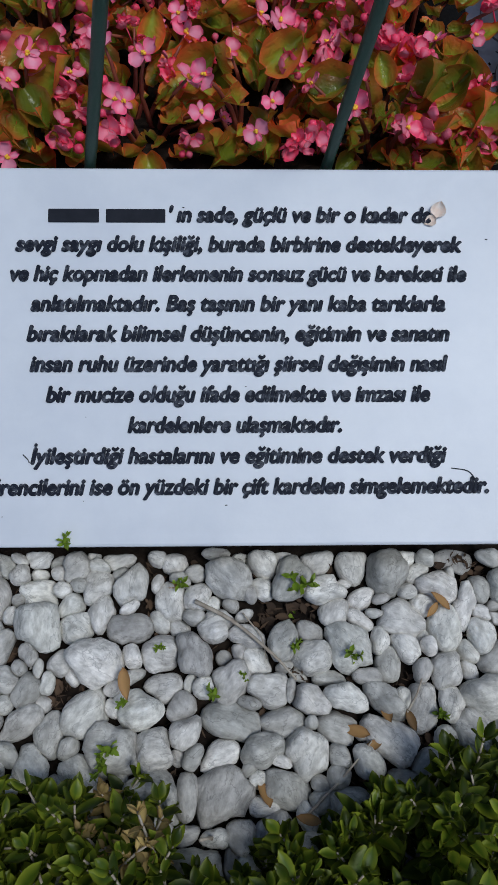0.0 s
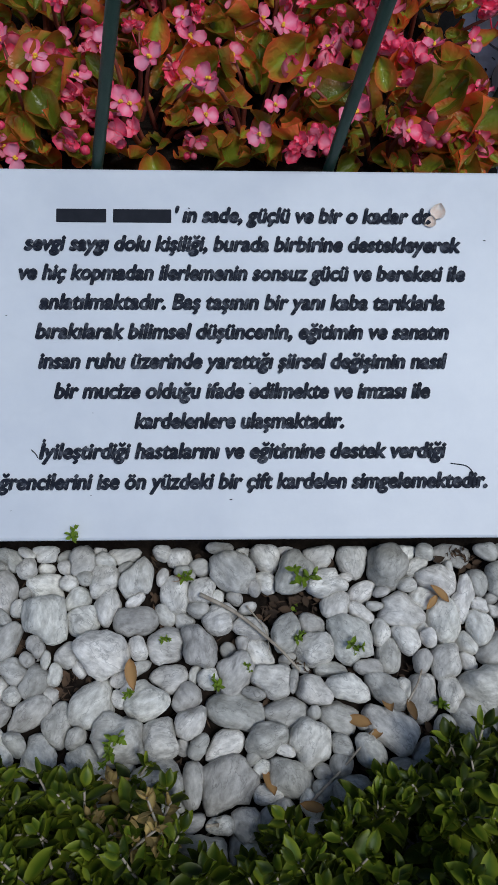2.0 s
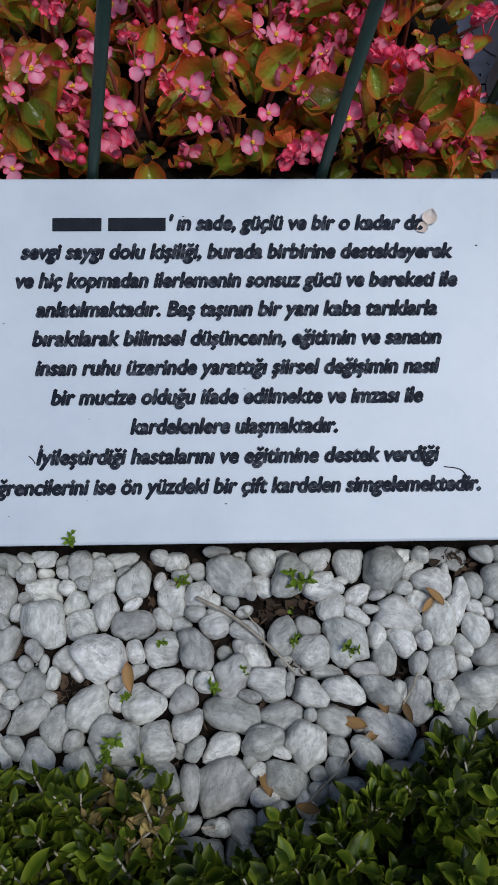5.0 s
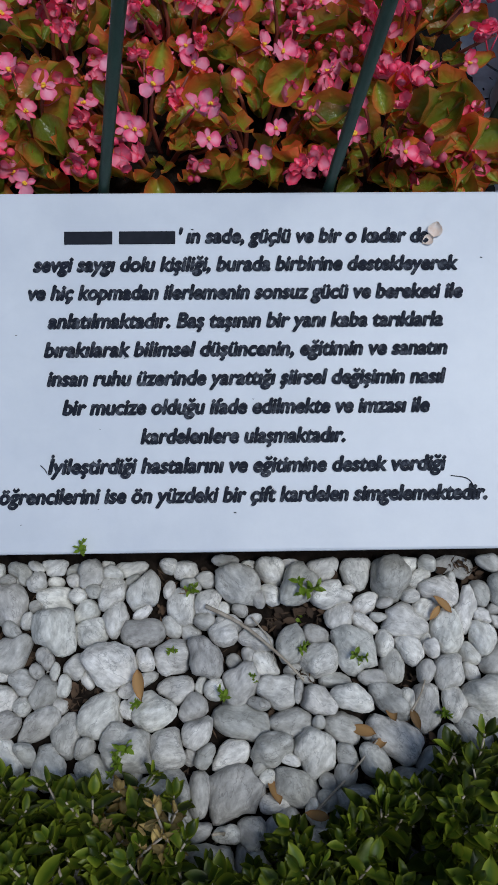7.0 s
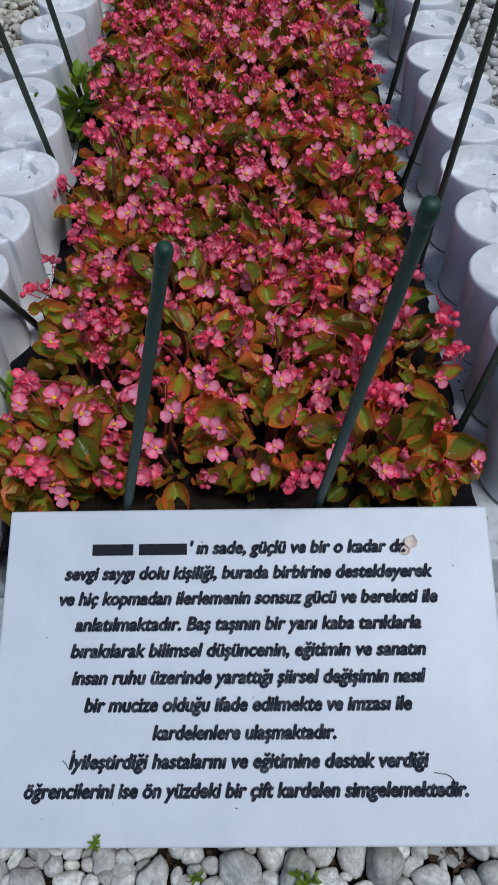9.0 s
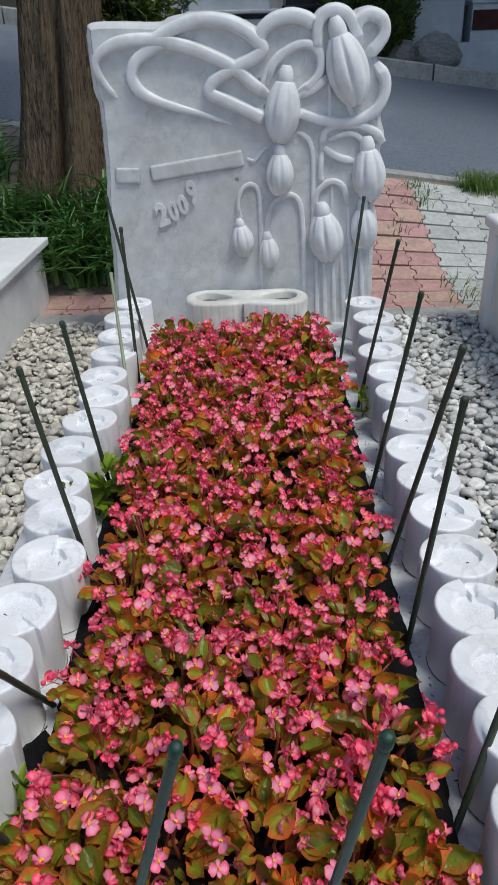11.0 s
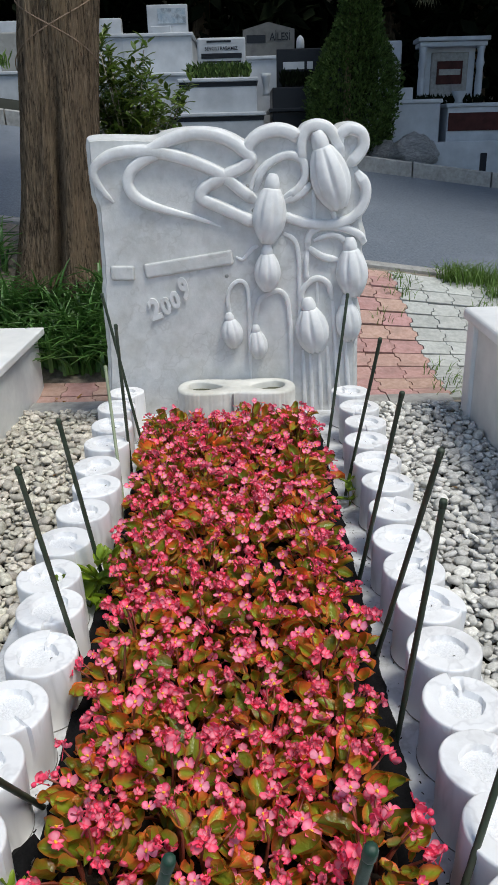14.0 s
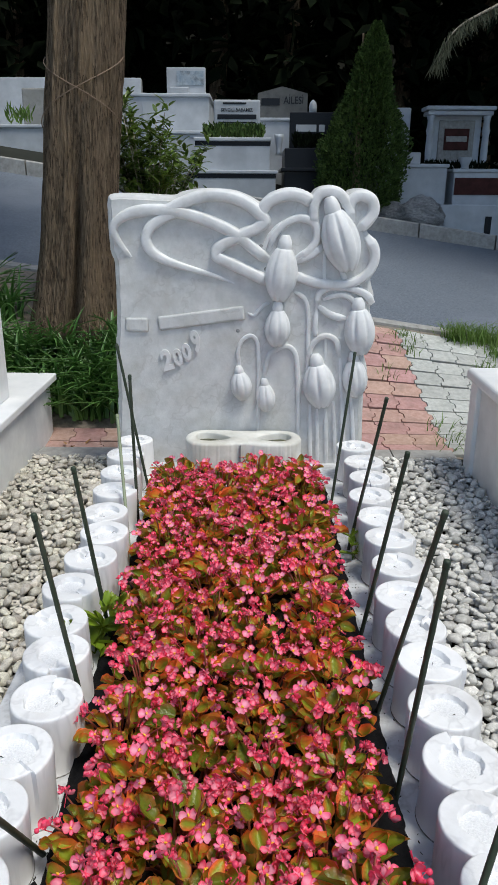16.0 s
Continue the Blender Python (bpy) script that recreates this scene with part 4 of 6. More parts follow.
def begonia(x, y, r, rad, tall, count=18, big=1.0):
    t = thing("begonia_plant", "begonia with pink blossoms and bronze-green leaves in dark soil", "begonia", "begonias in the bed", pose(x, y, 0.115))
    sv, sf = [], []
    heads = []
    for i in range(count):
        a = 2.39996 * i + r.uniform(-0.6, 0.6)
        q = math.sqrt((i + 0.6) / count)
        d = rad * q * 1.05
        z = tall * (1.04 - 0.42 * q * q) * r.uniform(0.72, 1.14)
        if y + d * math.sin(a) > 0.035 and -0.212 - 0.045 * min(1.0, y / 1.05) < x + d * math.cos(a) < 0.382:
            heads.append((a, q, Vector((d * math.cos(a), d * math.sin(a), z))))
    for a, q, top in heads:
        foot = Vector((0.022 * math.cos(a + 0.6), 0.022 * math.sin(a + 0.6), -0.01))
        mid = Vector((top.x * 0.55, top.y * 0.55, top.z * 0.55))
        tube(spline([foot, mid, top], 4), [0.0032, 0.003, 0.0026, 0.002, 0.0013], 5, sv, sf)
    part("stalk", raw(sv, sf, "stalk", M["stem"], True), None, t)
    for i in range(62):
        a = 2.39996 * i + r.uniform(-0.5, 0.5)
        q = math.sqrt((i + 0.5) / 62)
        d = rad * q * r.uniform(0.85, 1.3)
        zt = tall * (0.90 - 0.48 * q * q) * r.uniform(0.30, 1.0)
        if y + d * 0.7 * math.sin(a) < 0.032:
            continue
        size = r.choice((0.018, 0.022, 0.026, 0.030, 0.036, 0.044)) * r.uniform(0.9, 1.1) * big
        out = Vector((math.cos(a), math.sin(a), r.uniform(-0.15, 1.5)))
        side = Vector((-math.sin(a), math.cos(a), r.uniform(-0.6, 0.6)))
        nrm = side.cross(out).normalized()
        if nrm.z < 0:
            nrm = -nrm
        nrm = (nrm + Vector((r.uniform(-0.5, 0.5), r.uniform(-0.7, 0.3), 0))).normalized()
        yax = (out - nrm * out.dot(nrm)).normalized()
        xax = yax.cross(nrm)
        m = Matrix((xax, yax, nrm)).transposed().to_4x4()
        part("leaf", r.choice(LEAVES), None, t, m=Matrix.Translation((d * 0.7 * math.cos(a), d * 0.7 * math.sin(a), zt)) @ m @ Matrix.Diagonal((size, size, size, 1)))
    for a, q, p in heads:
        up = Vector((0.6 * math.cos(a) * q + r.uniform(-0.8, 0.8), 0.6 * math.sin(a) * q + r.uniform(-1.1, 0.4), 1)).normalized()
        if r.random() < 0.48:
            bloom = part("flower", r.choice(FLOWERS), None, t, m=aim(p, up, r.uniform(0, 6), r.choice((0.023, 0.027, 0.031, 0.035))))
            part("stamen", r.choice(TUFTS), None, bloom)
        else:
            part("blossom", r.choice(CLUSTERS), None, t, m=aim(p, up, r.uniform(0, 6), r.uniform(0.028, 0.045)))


rb = random.Random(11)
NY = 15
for j in range(NY):
    y = 0.122 + j * 0.1305
    v = y / 2.0
    xs0, xs1 = -0.112 - 0.062 * v, 0.260 + 0.030 * v
    k = 4
    for i in range(k):
        x = xs0 + (xs1 - xs0) * (i + (0.5 if j % 2 else 0.0) * 0.35) / (k - 0.85) + rb.uniform(-0.015, 0.015)
        if abs(x - 0.17) < 0.04 and abs(y - 0.98) < 0.07:
            continue
        begonia(x, y + rb.uniform(-0.02, 0.02), rb, rb.uniform(0.082, 0.106), rb.uniform(0.088, 0.125), 16 if j < 2 else 17, 1.0)


begonia(0.318, 0.105, rb, 0.058, 0.075, 8, 1.0)
begonia(-0.168, 0.090, rb, 0.060, 0.080, 8, 1.15)


# ---------------------------------------------------------------- pebbles
def stone_mesh(seed, n, rings):
    """One worn stone of about unit radius: rounded, with a few flat worn faces and shallow dents."""
    r = random.Random(seed)
    verts = [(0, 0, 1.0)]
    e1, e2 = r.uniform(0.64, 0.92), r.uniform(0.62, 0.98)

    def pw(c, e):
        return math.copysign(abs(c) ** e, c)
    for j in range(1, rings):
        f = math.pi * j / rings
        for k in range(n):
            a = 2 * math.pi * k / n
            verts.append((math.sin(f) ** e1 * pw(math.cos(a), e2), math.sin(f) ** e1 * pw(math.sin(a), e2), pw(math.cos(f), e1)))
    verts.append((0, 0, -1.0))
    verts = [Vector(v) * (0.90 + 0.24 * noise.noise(Vector(v) * 0.9 + Vector((seed * 3.1, 0, 0))) + 0.05 * noise.noise(Vector(v) * 2.4 + Vector((0, seed * 2.3, 0)))) for v in verts]
    for _ in range(10):
        nr = Vector((r.gauss(0, 1), r.gauss(0, 1), r.gauss(0, 1))).normalized()
        lim = max(q.dot(nr) for q in verts) * r.uniform(0.66, 0.92)
        verts = [q - nr * (0.72 * max(0, q.dot(nr) - lim)) for q in verts]
    k = [1 / max(abs(q[i]) for q in verts) for i in range(3)]
    verts = [(q.x * k[0], q.y * k[1], q.z * k[2]) for q in verts]
    m = len(verts) - 1
    faces = [(0, 1 + k, 1 + (k + 1) % n) for k in range(n)]
    for j in range(rings - 2):
        for k in range(n):
            a, b = 1 + j * n + k, 1 + j * n + (k + 1) % n
            faces.append((a, a + n, b + n, b))
    b0 = 1 + (rings - 2) * n
    faces += [(m, b0 + (k + 1) % n, b0 + k) for k in range(n)]
    return verts, faces


PLAIN_STONES = [stone_mesh(60 + q, 11, 7) for q in range(26)]


def pebble_field(seed, x0, x1, y0, y1, mean, count, cell, floor, tries=7, settle=0.84, tilt=0.27):
    """Stones dropped one by one, each coming to rest in the lowest of a few spots on those below; unseen ones are left out."""
    rg = np.random.default_rng(seed)
    nx, ny = int((x1 - x0) / cell), int((y1 - y0) / cell)
    top = np.full((ny, nx), floor)
    owner = np.full((ny, nx), -1)
    laid = []
    for num in range(count):
        a = mean * rg.choice([0.48, 0.6, 0.75, 0.9, 1.05, 1.25, 1.5]) * (0.62 if num > count * 0.8 else 1.0)
        b = a * rg.uniform(0.5, 0.86)
        c = b * rg.uniform(0.52, 0.78)
        rot = Euler((rg.normal(0, tilt), rg.normal(0, tilt), rg.uniform(0, 6.283))).to_matrix()
        rm = np.array(rot)
        q = rm @ np.diag([1 / a ** 2, 1 / b ** 2, 1 / c ** 2]) @ rm.T
        k = int(a * 1.05 / cell) + 1
        g = np.arange(-k, k + 1) * cell
        gx, gy = np.meshgrid(g, g)
        bb = q[0, 2] * gx + q[1, 2] * gy
        cc = q[0, 0] * gx ** 2 + 2 * q[0, 1] * gx * gy + q[1, 1] * gy ** 2 - 1
        disc = bb ** 2 - q[2, 2] * cc
        inside = disc > 0
        sq = np.sqrt(np.maximum(disc, 0))
        low, high = (-bb - sq) / q[2, 2], (-bb + sq) / q[2, 2]
        best = None
        for _ in range(tries):
            i, j = int(rg.integers(k, nx - k)), int(rg.integers(k, ny - k))
            win = top[j - k:j + k + 1, i - k:i + k + 1]
            gap = np.sort((win - low)[inside])
            z = gap[int(len(gap) * settle)]
            if best is None or z < best[0]:
                best = (z, i, j)
        if best is None:
            continue
        z, i, j = best
        win, own = top[j - k:j + k + 1, i - k:i + k + 1], owner[j - k:j + k + 1, i - k:i + k + 1]
        up = inside & (high + z > win)
        win[up] = (high + z)[up]
        own[up] = num
        m = Matrix.Translation((x0 + (i + 0.5) * cell, y0 + (j + 0.5) * cell, z)) @ rot.to_4x4() @ Matrix.Diagonal((a, b, c, 1))
        laid.append((num, m))
    seen = np.bincount(owner[owner >= 0].ravel(), minlength=count)
    jv, jf = [], []
    for num, m in laid:
        if seen[num] * cell * cell < 6e-6:
            continue
        base = len(jv)
        v, f = PLAIN_STONES[num % 26]
        jv.extend(tuple(m @ Vector(q)) for q in v)
        jf.extend(tuple(base + i for i in q) for q in f)
    return jv, jf, top


FX, FY, FC = -0.40, -0.62, 0.001


def bedded_stones(seed, wide, deep):
    """Stones of mixed size set side by side: each takes the ground that lies nearest to it, so that neighbours fit like a mosaic."""
    rg = np.random.default_rng(seed)
    put = []
    for size, want in ((0.0205, 45), (0.0168, 120), (0.0135, 210), (0.0100, 300), (0.0068, 420)):
        for _ in range(want):
            s = size * rg.uniform(0.88, 1.12)
            for _ in range(14):
                x, y = rg.uniform(0, wide), rg.uniform(0, deep)
                edge = (deep - y) < 0.024 + 0.02 * noise.noise(Vector((x * 25, 0, 0)))
                if (edge and size > 0.011 and rg.random() < 0.7) or noise.noise(Vector((x * 16, y * 16, 4))) > 0.40:
                    continue
                if all((x - q[0]) ** 2 + (y - q[1]) ** 2 > (0.79 * (s + q[2])) ** 2 for q in put):
                    put.append((x, y, s, rg.uniform(0.42, 0.86), rg.uniform(0, 3.1416)))
                    break
    nx, ny = int(wide / FC), int(deep / FC)
    near = np.full((ny, nx), 1.30)
    owner = np.full((ny, nx), -1)
    for n, (x, y, s, asp, turn) in enumerate(put):
        k = int(1.9 * s / FC)
        i, j = int(x / FC), int(y / FC)
        i0, i1, j0, j1 = max(0, i - k), min(nx, i + k), max(0, j - k), min(ny, j + k)
        gx, gy = np.meshgrid((np.arange(i0, i1) + 0.5) * FC - x, (np.arange(j0, j1) + 0.5) * FC - y)
        u, v = gx * math.cos(turn) + gy * math.sin(turn), gy * math.cos(turn) - gx * math.sin(turn)
        d = np.sqrt((u * asp ** 0.5 / s) ** 2 + (v / asp ** 0.5 / s) ** 2)
        win, own = near[j0:j1, i0:i1], owner[j0:j1, i0:i1]
        less = d < win
        win[less], own[less] = d[less], n
    return put, owner, rg


def stone_shape(plan, tall, seed):
    """A worn stone over a plan outline given as radii: flat-topped, rounded to the sides, slightly dented."""
    n, rings = len(plan), 9
    verts = []
    for j in range(rings + 1):
        f = 0.05 + 0.66 * math.pi * j / rings
        for k, q in enumerate(plan):
            a = 2 * math.pi * k / n
            w = math.sin(f) ** 0.54 if f < math.pi / 2 else math.sin(f)
            z = math.copysign(abs(math.cos(f)) ** 0.85, math.cos(f)) * tall
            p = Vector((q * w * math.cos(a), q * w * math.sin(a), z))
            dent = 1 + 0.24 * noise.noise(p * 50 + Vector((seed * 3.1, 0, 0))) + 0.04 * noise.noise(p * 150 + Vector((0, seed * 1.7, 0)))
            verts.append((p.x * dent, p.y * dent, p.z * (2 * dent - 1)))
    faces = [(j * n + k, (j + 1) * n + k, (j + 1) * n + (k + 1) % n, j * n + (k + 1) % n) for j in range(rings) for k in range(n)]
    faces.append(tuple(range(n)))
    return verts, faces


def front_bed():
    bed = tagged(new("pebble_bed_front"), "bed of rounded white and grey pebbles over soil", "pebbles", kind="structure")
    v, f, top = pebble_field(21, FX, FX + 1.0, FY, FY + 0.335, 0.0085, 560, FC, -0.016, 6, 0.84, 0.3)
    tagged(new("pebbles", raw(v, f, "pebbles", M["pebbles"], True)), "small pebbles and chips between the larger ones", "pebbles", kind="stuff")
    put, owner, rg = bedded_stones(5, 1.0, 0.335)
    ny, nx = owner.shape
    jv, jf, made = [], [], 0
    N = 26
    for n, (x, y, s, asp, turn) in enumerate(put):
        plan = []
        for k in range(N):
            a, q = turn + 2 * math.pi * k / N, 0.002
            while q < 1.9 * s:
                i, j = int((x + q * math.cos(a)) / FC), int((y + q * math.sin(a)) / FC)
                if not (0 <= i < nx and 0 <= j < ny) or owner[j, i] != n:
                    break
                q += 0.0004
            plan.append(q)
        plan = [0.25 * plan[k - 1] + 0.5 * plan[k] + 0.25 * plan[(k + 1) % N] for k in range(N)]
        plan = [q * rg.uniform(0.95, 1.01) for q in plan]
        tall = min(0.55 * s + 0.0035, 0.72 * min(plan) + 0.003) * rg.uniform(0.95, 1.4)
        lift = 0.003 + 0.25 * tall + rg.uniform(-0.005, 0.008)
        m = pose(FX + x, FY + y, lift, rg.normal(0, 16), rg.normal(0, 16), math.degrees(turn))
        vv, ff = stone_shape(plan, tall, n)
        i, j, k = int(x / FC), int(y / FC), int(max(plan) / FC) + 1
        win, own = top[max(0, j - k):j + k, max(0, i - k):i + k], owner[max(0, j - k):j + k, max(0, i - k):i + k]
        win[own == n] = np.maximum(win[own == n], lift + 0.85 * tall)
        if made < 300 and -0.17 < FX + x < 0.37 and FY + y > -0.56:
            part("pebble", raw(vv, ff, "pebble", M["pebble"], True), None, bed, m=m)
            made += 1
        else:
            base = len(jv)
            jv.extend(tuple(m @ Vector(q)) for q in vv)
            jf.extend(tuple(base + i for i in q) for q in ff)
    tagged(new("pebbles", raw(jv, jf, "pebbles", M["pebbles"], True)), "loose white and grey pebbles at the foot of the grave", "pebbles", kind="stuff")
    return top


FRONT_TOP = front_bed()


def rest(x, y, spread=0):
    """Height of the front pebbles at a spot, or the highest within a few millimetres of it."""
    i, j = int((x - FX) / 0.001), int((y - FY) / 0.001)
    return float(FRONT_TOP[max(0, j - spread):j + spread + 1, max(0, i - spread):i + spread + 1].max())


def bed_soil():
    verts, faces = [], []
    for j in range(45):
        for i in range(121):
            x, y = -0.42 + i * 0.0087, -0.64 + j * 0.0085
            verts.append((x, y, -0.003 + 0.004 * noise.noise(Vector((x * 40, y * 40, 0))) + 0.002 * noise.noise(Vector((x * 130, y * 130, 0)))))
    for j in range(44):
        for i in range(120):
            a = j * 121 + i
            faces.append((a, a + 1, a + 122, a + 121))
    tagged(new("bed_soil", raw(verts, faces, "bed_soil", M["soil"], True)), "dark soil under the pebbles at the grave's foot", "soil", kind="stuff")
    r = random.Random(19)
    v, f, rim = [], [], []
    spots = 0
    while spots < 620:
        x, y = r.uniform(-0.2, 0.4), r.uniform(-0.56, -0.29)
        z = rest(x, y)
        spots += 0.03
        if z > 0.006:
            continue
        spots += 1
        d = Vector((r.uniform(-1, 1), r.uniform(-1, 1), r.uniform(-0.1, 0.5)))
        q = r.uniform(0.004, 0.013)
        blade(leaf_fn(q, q * r.choice((0.06, 0.1, 0.3)), 0.4, 0.2, 0.9), 2, 3, v, f, rim, frame_at(Vector((x, y, max(z, 0.0) + 0.002)), d, Vector((0, 0, 1))))
    tagged(new("leaf_litter", raw(v, f, "leaf_litter", M["litter"], True, rim)), "crumbled dark brown leaf litter between the pebbles", "litter", kind="stuff")


for k, (x0, x1, y0, y1) in enumerate(((-0.88, -0.39, -0.30, 2.57), (0.55, 1.04, -0.30, 2.57))):
    v, f, _ = pebble_field(31 + k, x0, x1, y0, y1, 0.0172, 5700, 0.002, -0.024)
    tagged(new("pebbles", raw(v, f, "pebbles", M["pebbles" if k else "pebbles_warm"], True)), "loose white and grey pebbles beside the grave" if k else "loose cream and white pebbles beside the grave", "pebbles", kind="stuff")

# ---------------------------------------------------------------- pavement
def paver_mesh(w, d, name):
    """An interlocking paver with wavy long sides and a small chamfer."""
    g = 0.0014
    side = [(0.0, 0.0), (0.22, 0.0), (0.36, 0.16), (0.64, 0.16), (0.78, 0.0), (1.0, 0.0)]
    right = [(w / 2 - g + (q * d), -d / 2 + g + p * (d - 2 * g)) for p, q in side]
    left = [(-w / 2 + g + (q * d), -d / 2 + g + p * (d - 2 * g)) for p, q in side]
    loop = right + left[::-1]
    n = len(loop)
    cx, cy = sum(p[0] for p in loop) / n, sum(p[1] for p in loop) / n
    verts = []
    for z, s in ((-0.05, 1.0), (-0.004, 1.0), (0.0, 0.985)):
        verts += [(cx + (x - cx) * s, cy + (y - cy) * s, z) for x, y in loop]
    faces = [(k * n + i, k * n + (i + 1) % n, (k + 1) * n + (i + 1) % n, (k + 1) * n + i) for k in range(2) for i in range(n)]
    faces.append(tuple(2 * n + i for i in range(n)))
    return raw(verts, faces, name, M[name + "paver"])


pavement = tagged(strip("pavement", -3.0, 4.0, 2.66, 4.17, M["joint"], -0.006, 40, 14), "interlocking red and pale grey pavers on a slope", "pavement", kind="structure")
PAV = {c: paver_mesh(0.150, 0.1255, c) for c in ("red", "grey")}
rq = random.Random(8)
for i in range(-13, 8):
    for j in range(11):
        x, y = 0.960 + i * 0.150 - 0.055 * (j / 11), 2.745 + j * 0.1265
        if (x < -0.50 and y > 2.93) or y > 4.12 or x < -1.05:
            continue
        c = "red" if i <= 0 else "grey"
        gx, gy = (height(x + 0.05, y) - height(x - 0.05, y)) / 0.1, (height(x, y + 0.05) - height(x, y - 0.05)) / 0.1
        n = Vector((-gx + rq.uniform(-0.012, 0.012), -gy + rq.uniform(-0.012, 0.012), 1)).normalized()
        q = Vector((0, 0, 1)).rotation_difference(n)
        part("paver", PAV[c], None, pavement, m=Matrix.Translation((x, y, height(x, y) + 0.010 + rq.uniform(-0.003, 0.003))) @ q.to_matrix().to_4x4())


# ---------------------------------------------------------------- foliage tools
def leaf_fn(ln, wd, cup=0.25, droop=0.2, blunt=0.7):
    def fn(u, v):
        w = wd * max(0.04, math.sin(math.pi * min(1, v ** blunt)) ** 0.7)
        return (u * w, v * ln, cup * u * u * wd - droop * ln * v * v)
    return fn


def frame_at(p, d, up):
    """A matrix whose y runs along d and whose z is near up."""
    y = d.normalized()
    x = y.cross(up)
    x = x.normalized() if x.length > 1e-4 else Vector((1, 0, 0))
    return Matrix.Translation(p) @ Matrix((x, y, x.cross(y))).transposed().to_4x4()


def shoot(r, base, d, ln, pairs, size, verts, faces, rim, sv, sf, nv=3, broad=0.25):
    """A leafy shoot with leaves in crossed pairs."""
    d = d.normalized()
    side = d.orthogonal().normalized()
    other = d.cross(side)
    bend = Vector((r.uniform(-1, 1), r.uniform(-1, 1), 0)) * 0.15 * ln
    pts = [base + d * (ln * k / 4) + bend * (k / 4) ** 2 for k in range(5)]
    tube(pts, [0.0014, 0.0013, 0.0012, 0.001, 0.0008], 4, sv, sf)
    turn = r.uniform(0, 3)
    for k in range(pairs):
        f = (k + 0.6) / pairs
        p = base + d * (ln * f) + bend * f * f
        for sgn in (0, math.pi):
            a = turn + k * 1.5708 + sgn + r.uniform(-0.3, 0.3)
            o = side * math.cos(a) + other * math.sin(a)
            lift = 0.35 + 0.9 * f ** 2 + r.uniform(-0.2, 0.2)
            s = size * r.uniform(0.75, 1.15) * (0.75 + 0.35 * math.sin(math.pi * min(1, f + 0.1)))
            blade(leaf_fn(s, s * broad, 0.5, 0.12, 1.0), 2, nv, verts, faces, rim, frame_at(p, o + d * lift, d))
    for _ in range(2):
        a = r.uniform(0, 6)
        o = side * math.cos(a) + other * math.sin(a)
        blade(leaf_fn(size * 0.6, size * 0.17, 0.5, 0.05, 0.8), 2, nv, verts, faces, rim, frame_at(base + d * ln + bend, o * 0.5 + d, o))


bed_soil()


# ---------------------------------------------------------------- boxwood hedge in front of the pebbles
def shrub(x0, x1, seed, dense):
    r = random.Random(seed)
    t = thing("boxwood_shrub", "low clipped boxwood with dark glossy leaves and some dry twigs", "shrub", "boxwood hedge at the foot of the grave", pose((x0 + x1) / 2, -0.66, -0.015))
    o = Vector(((x0 + x1) / 2, -0.66, -0.015))
    v, f, rim, sv, sf = [], [], [], [], []
    dv, df, drim = [], [], []
    for _ in range(dense):
        x = r.uniform(x0, x1)
        back = 0.38 * r.random() ** 1.4
        y = -0.484 - 0.045 * math.exp(-((x - 0.120) / 0.078) ** 4) - 0.022 * math.exp(-((x - 0.068) / 0.03) ** 4) + 0.014 * noise.noise(Vector((x * 30, 0, 0))) + 0.016 * max(0.0, min(1.0, (x - 0.20) / 0.05)) - back
        top = 0.066 + 0.012 * max(0.0, min(1.0, (x - 0.20) / 0.05)) + 0.046 * min(1, back / 0.10) + 0.036 * noise.noise(Vector((x * 11, y * 11, 3)))
        z = top * r.choice((0.35, 0.55, 0.75, 0.9, 1.0, 1.12))
        lean = Vector((r.uniform(-0.55, 0.55), 0.6 * max(0, 1 - back / 0.10) + r.uniform(-0.25, 0.55), 1))
        ln = r.uniform(0.045, 0.075)
        p = Vector((x, y, z)) - o - lean.normalized() * ln * 0.9
        if abs(x - 0.015 + 0.25 * (y + 0.52)) < 0.028 and -0.66 < y and r.random() < 0.42:
            shoot(r, p, lean, 0.05, 5, 0.018, dv, df, drim, sv, sf, 3, 0.22)
        else:
            shoot(r, p, lean, ln, r.randint(5, 7), r.uniform(0.019, 0.029), v, f, rim, sv, sf, 5, r.uniform(0.20, 0.26))
    part("foliage", raw(v, f, "foliage", M["box"], True, rim), None, t)
    if dv:
        part("dry_foliage", raw(dv, df, "dry_foliage", M["straw"], True, drim), None, t, "straw-brown dried leaves")
    for _ in range(10):
        b = Vector((r.uniform(x0, x1), r.uniform(-0.7, -0.52), -0.01)) - o
        tube(spline([b, b + Vector((r.uniform(-0.03, 0.03), 0.01, 0.03)), b + Vector((r.uniform(-0.04, 0.04), 0.01, 0.06))], 5), 0.0013, 5, sv, sf)
    tagged(part("twig_frame", raw(sv, sf, "twig_frame", M["twig"], True), None, t), kind="stuff")


for k, (a, b, n) in enumerate(((-0.62, -0.16, 190), (-0.19, 0.02, 260), (-0.01, 0.20, 260), (0.17, 0.42, 300), (0.38, 0.85, 190))):
    shrub(a, b, 40 + k, n)


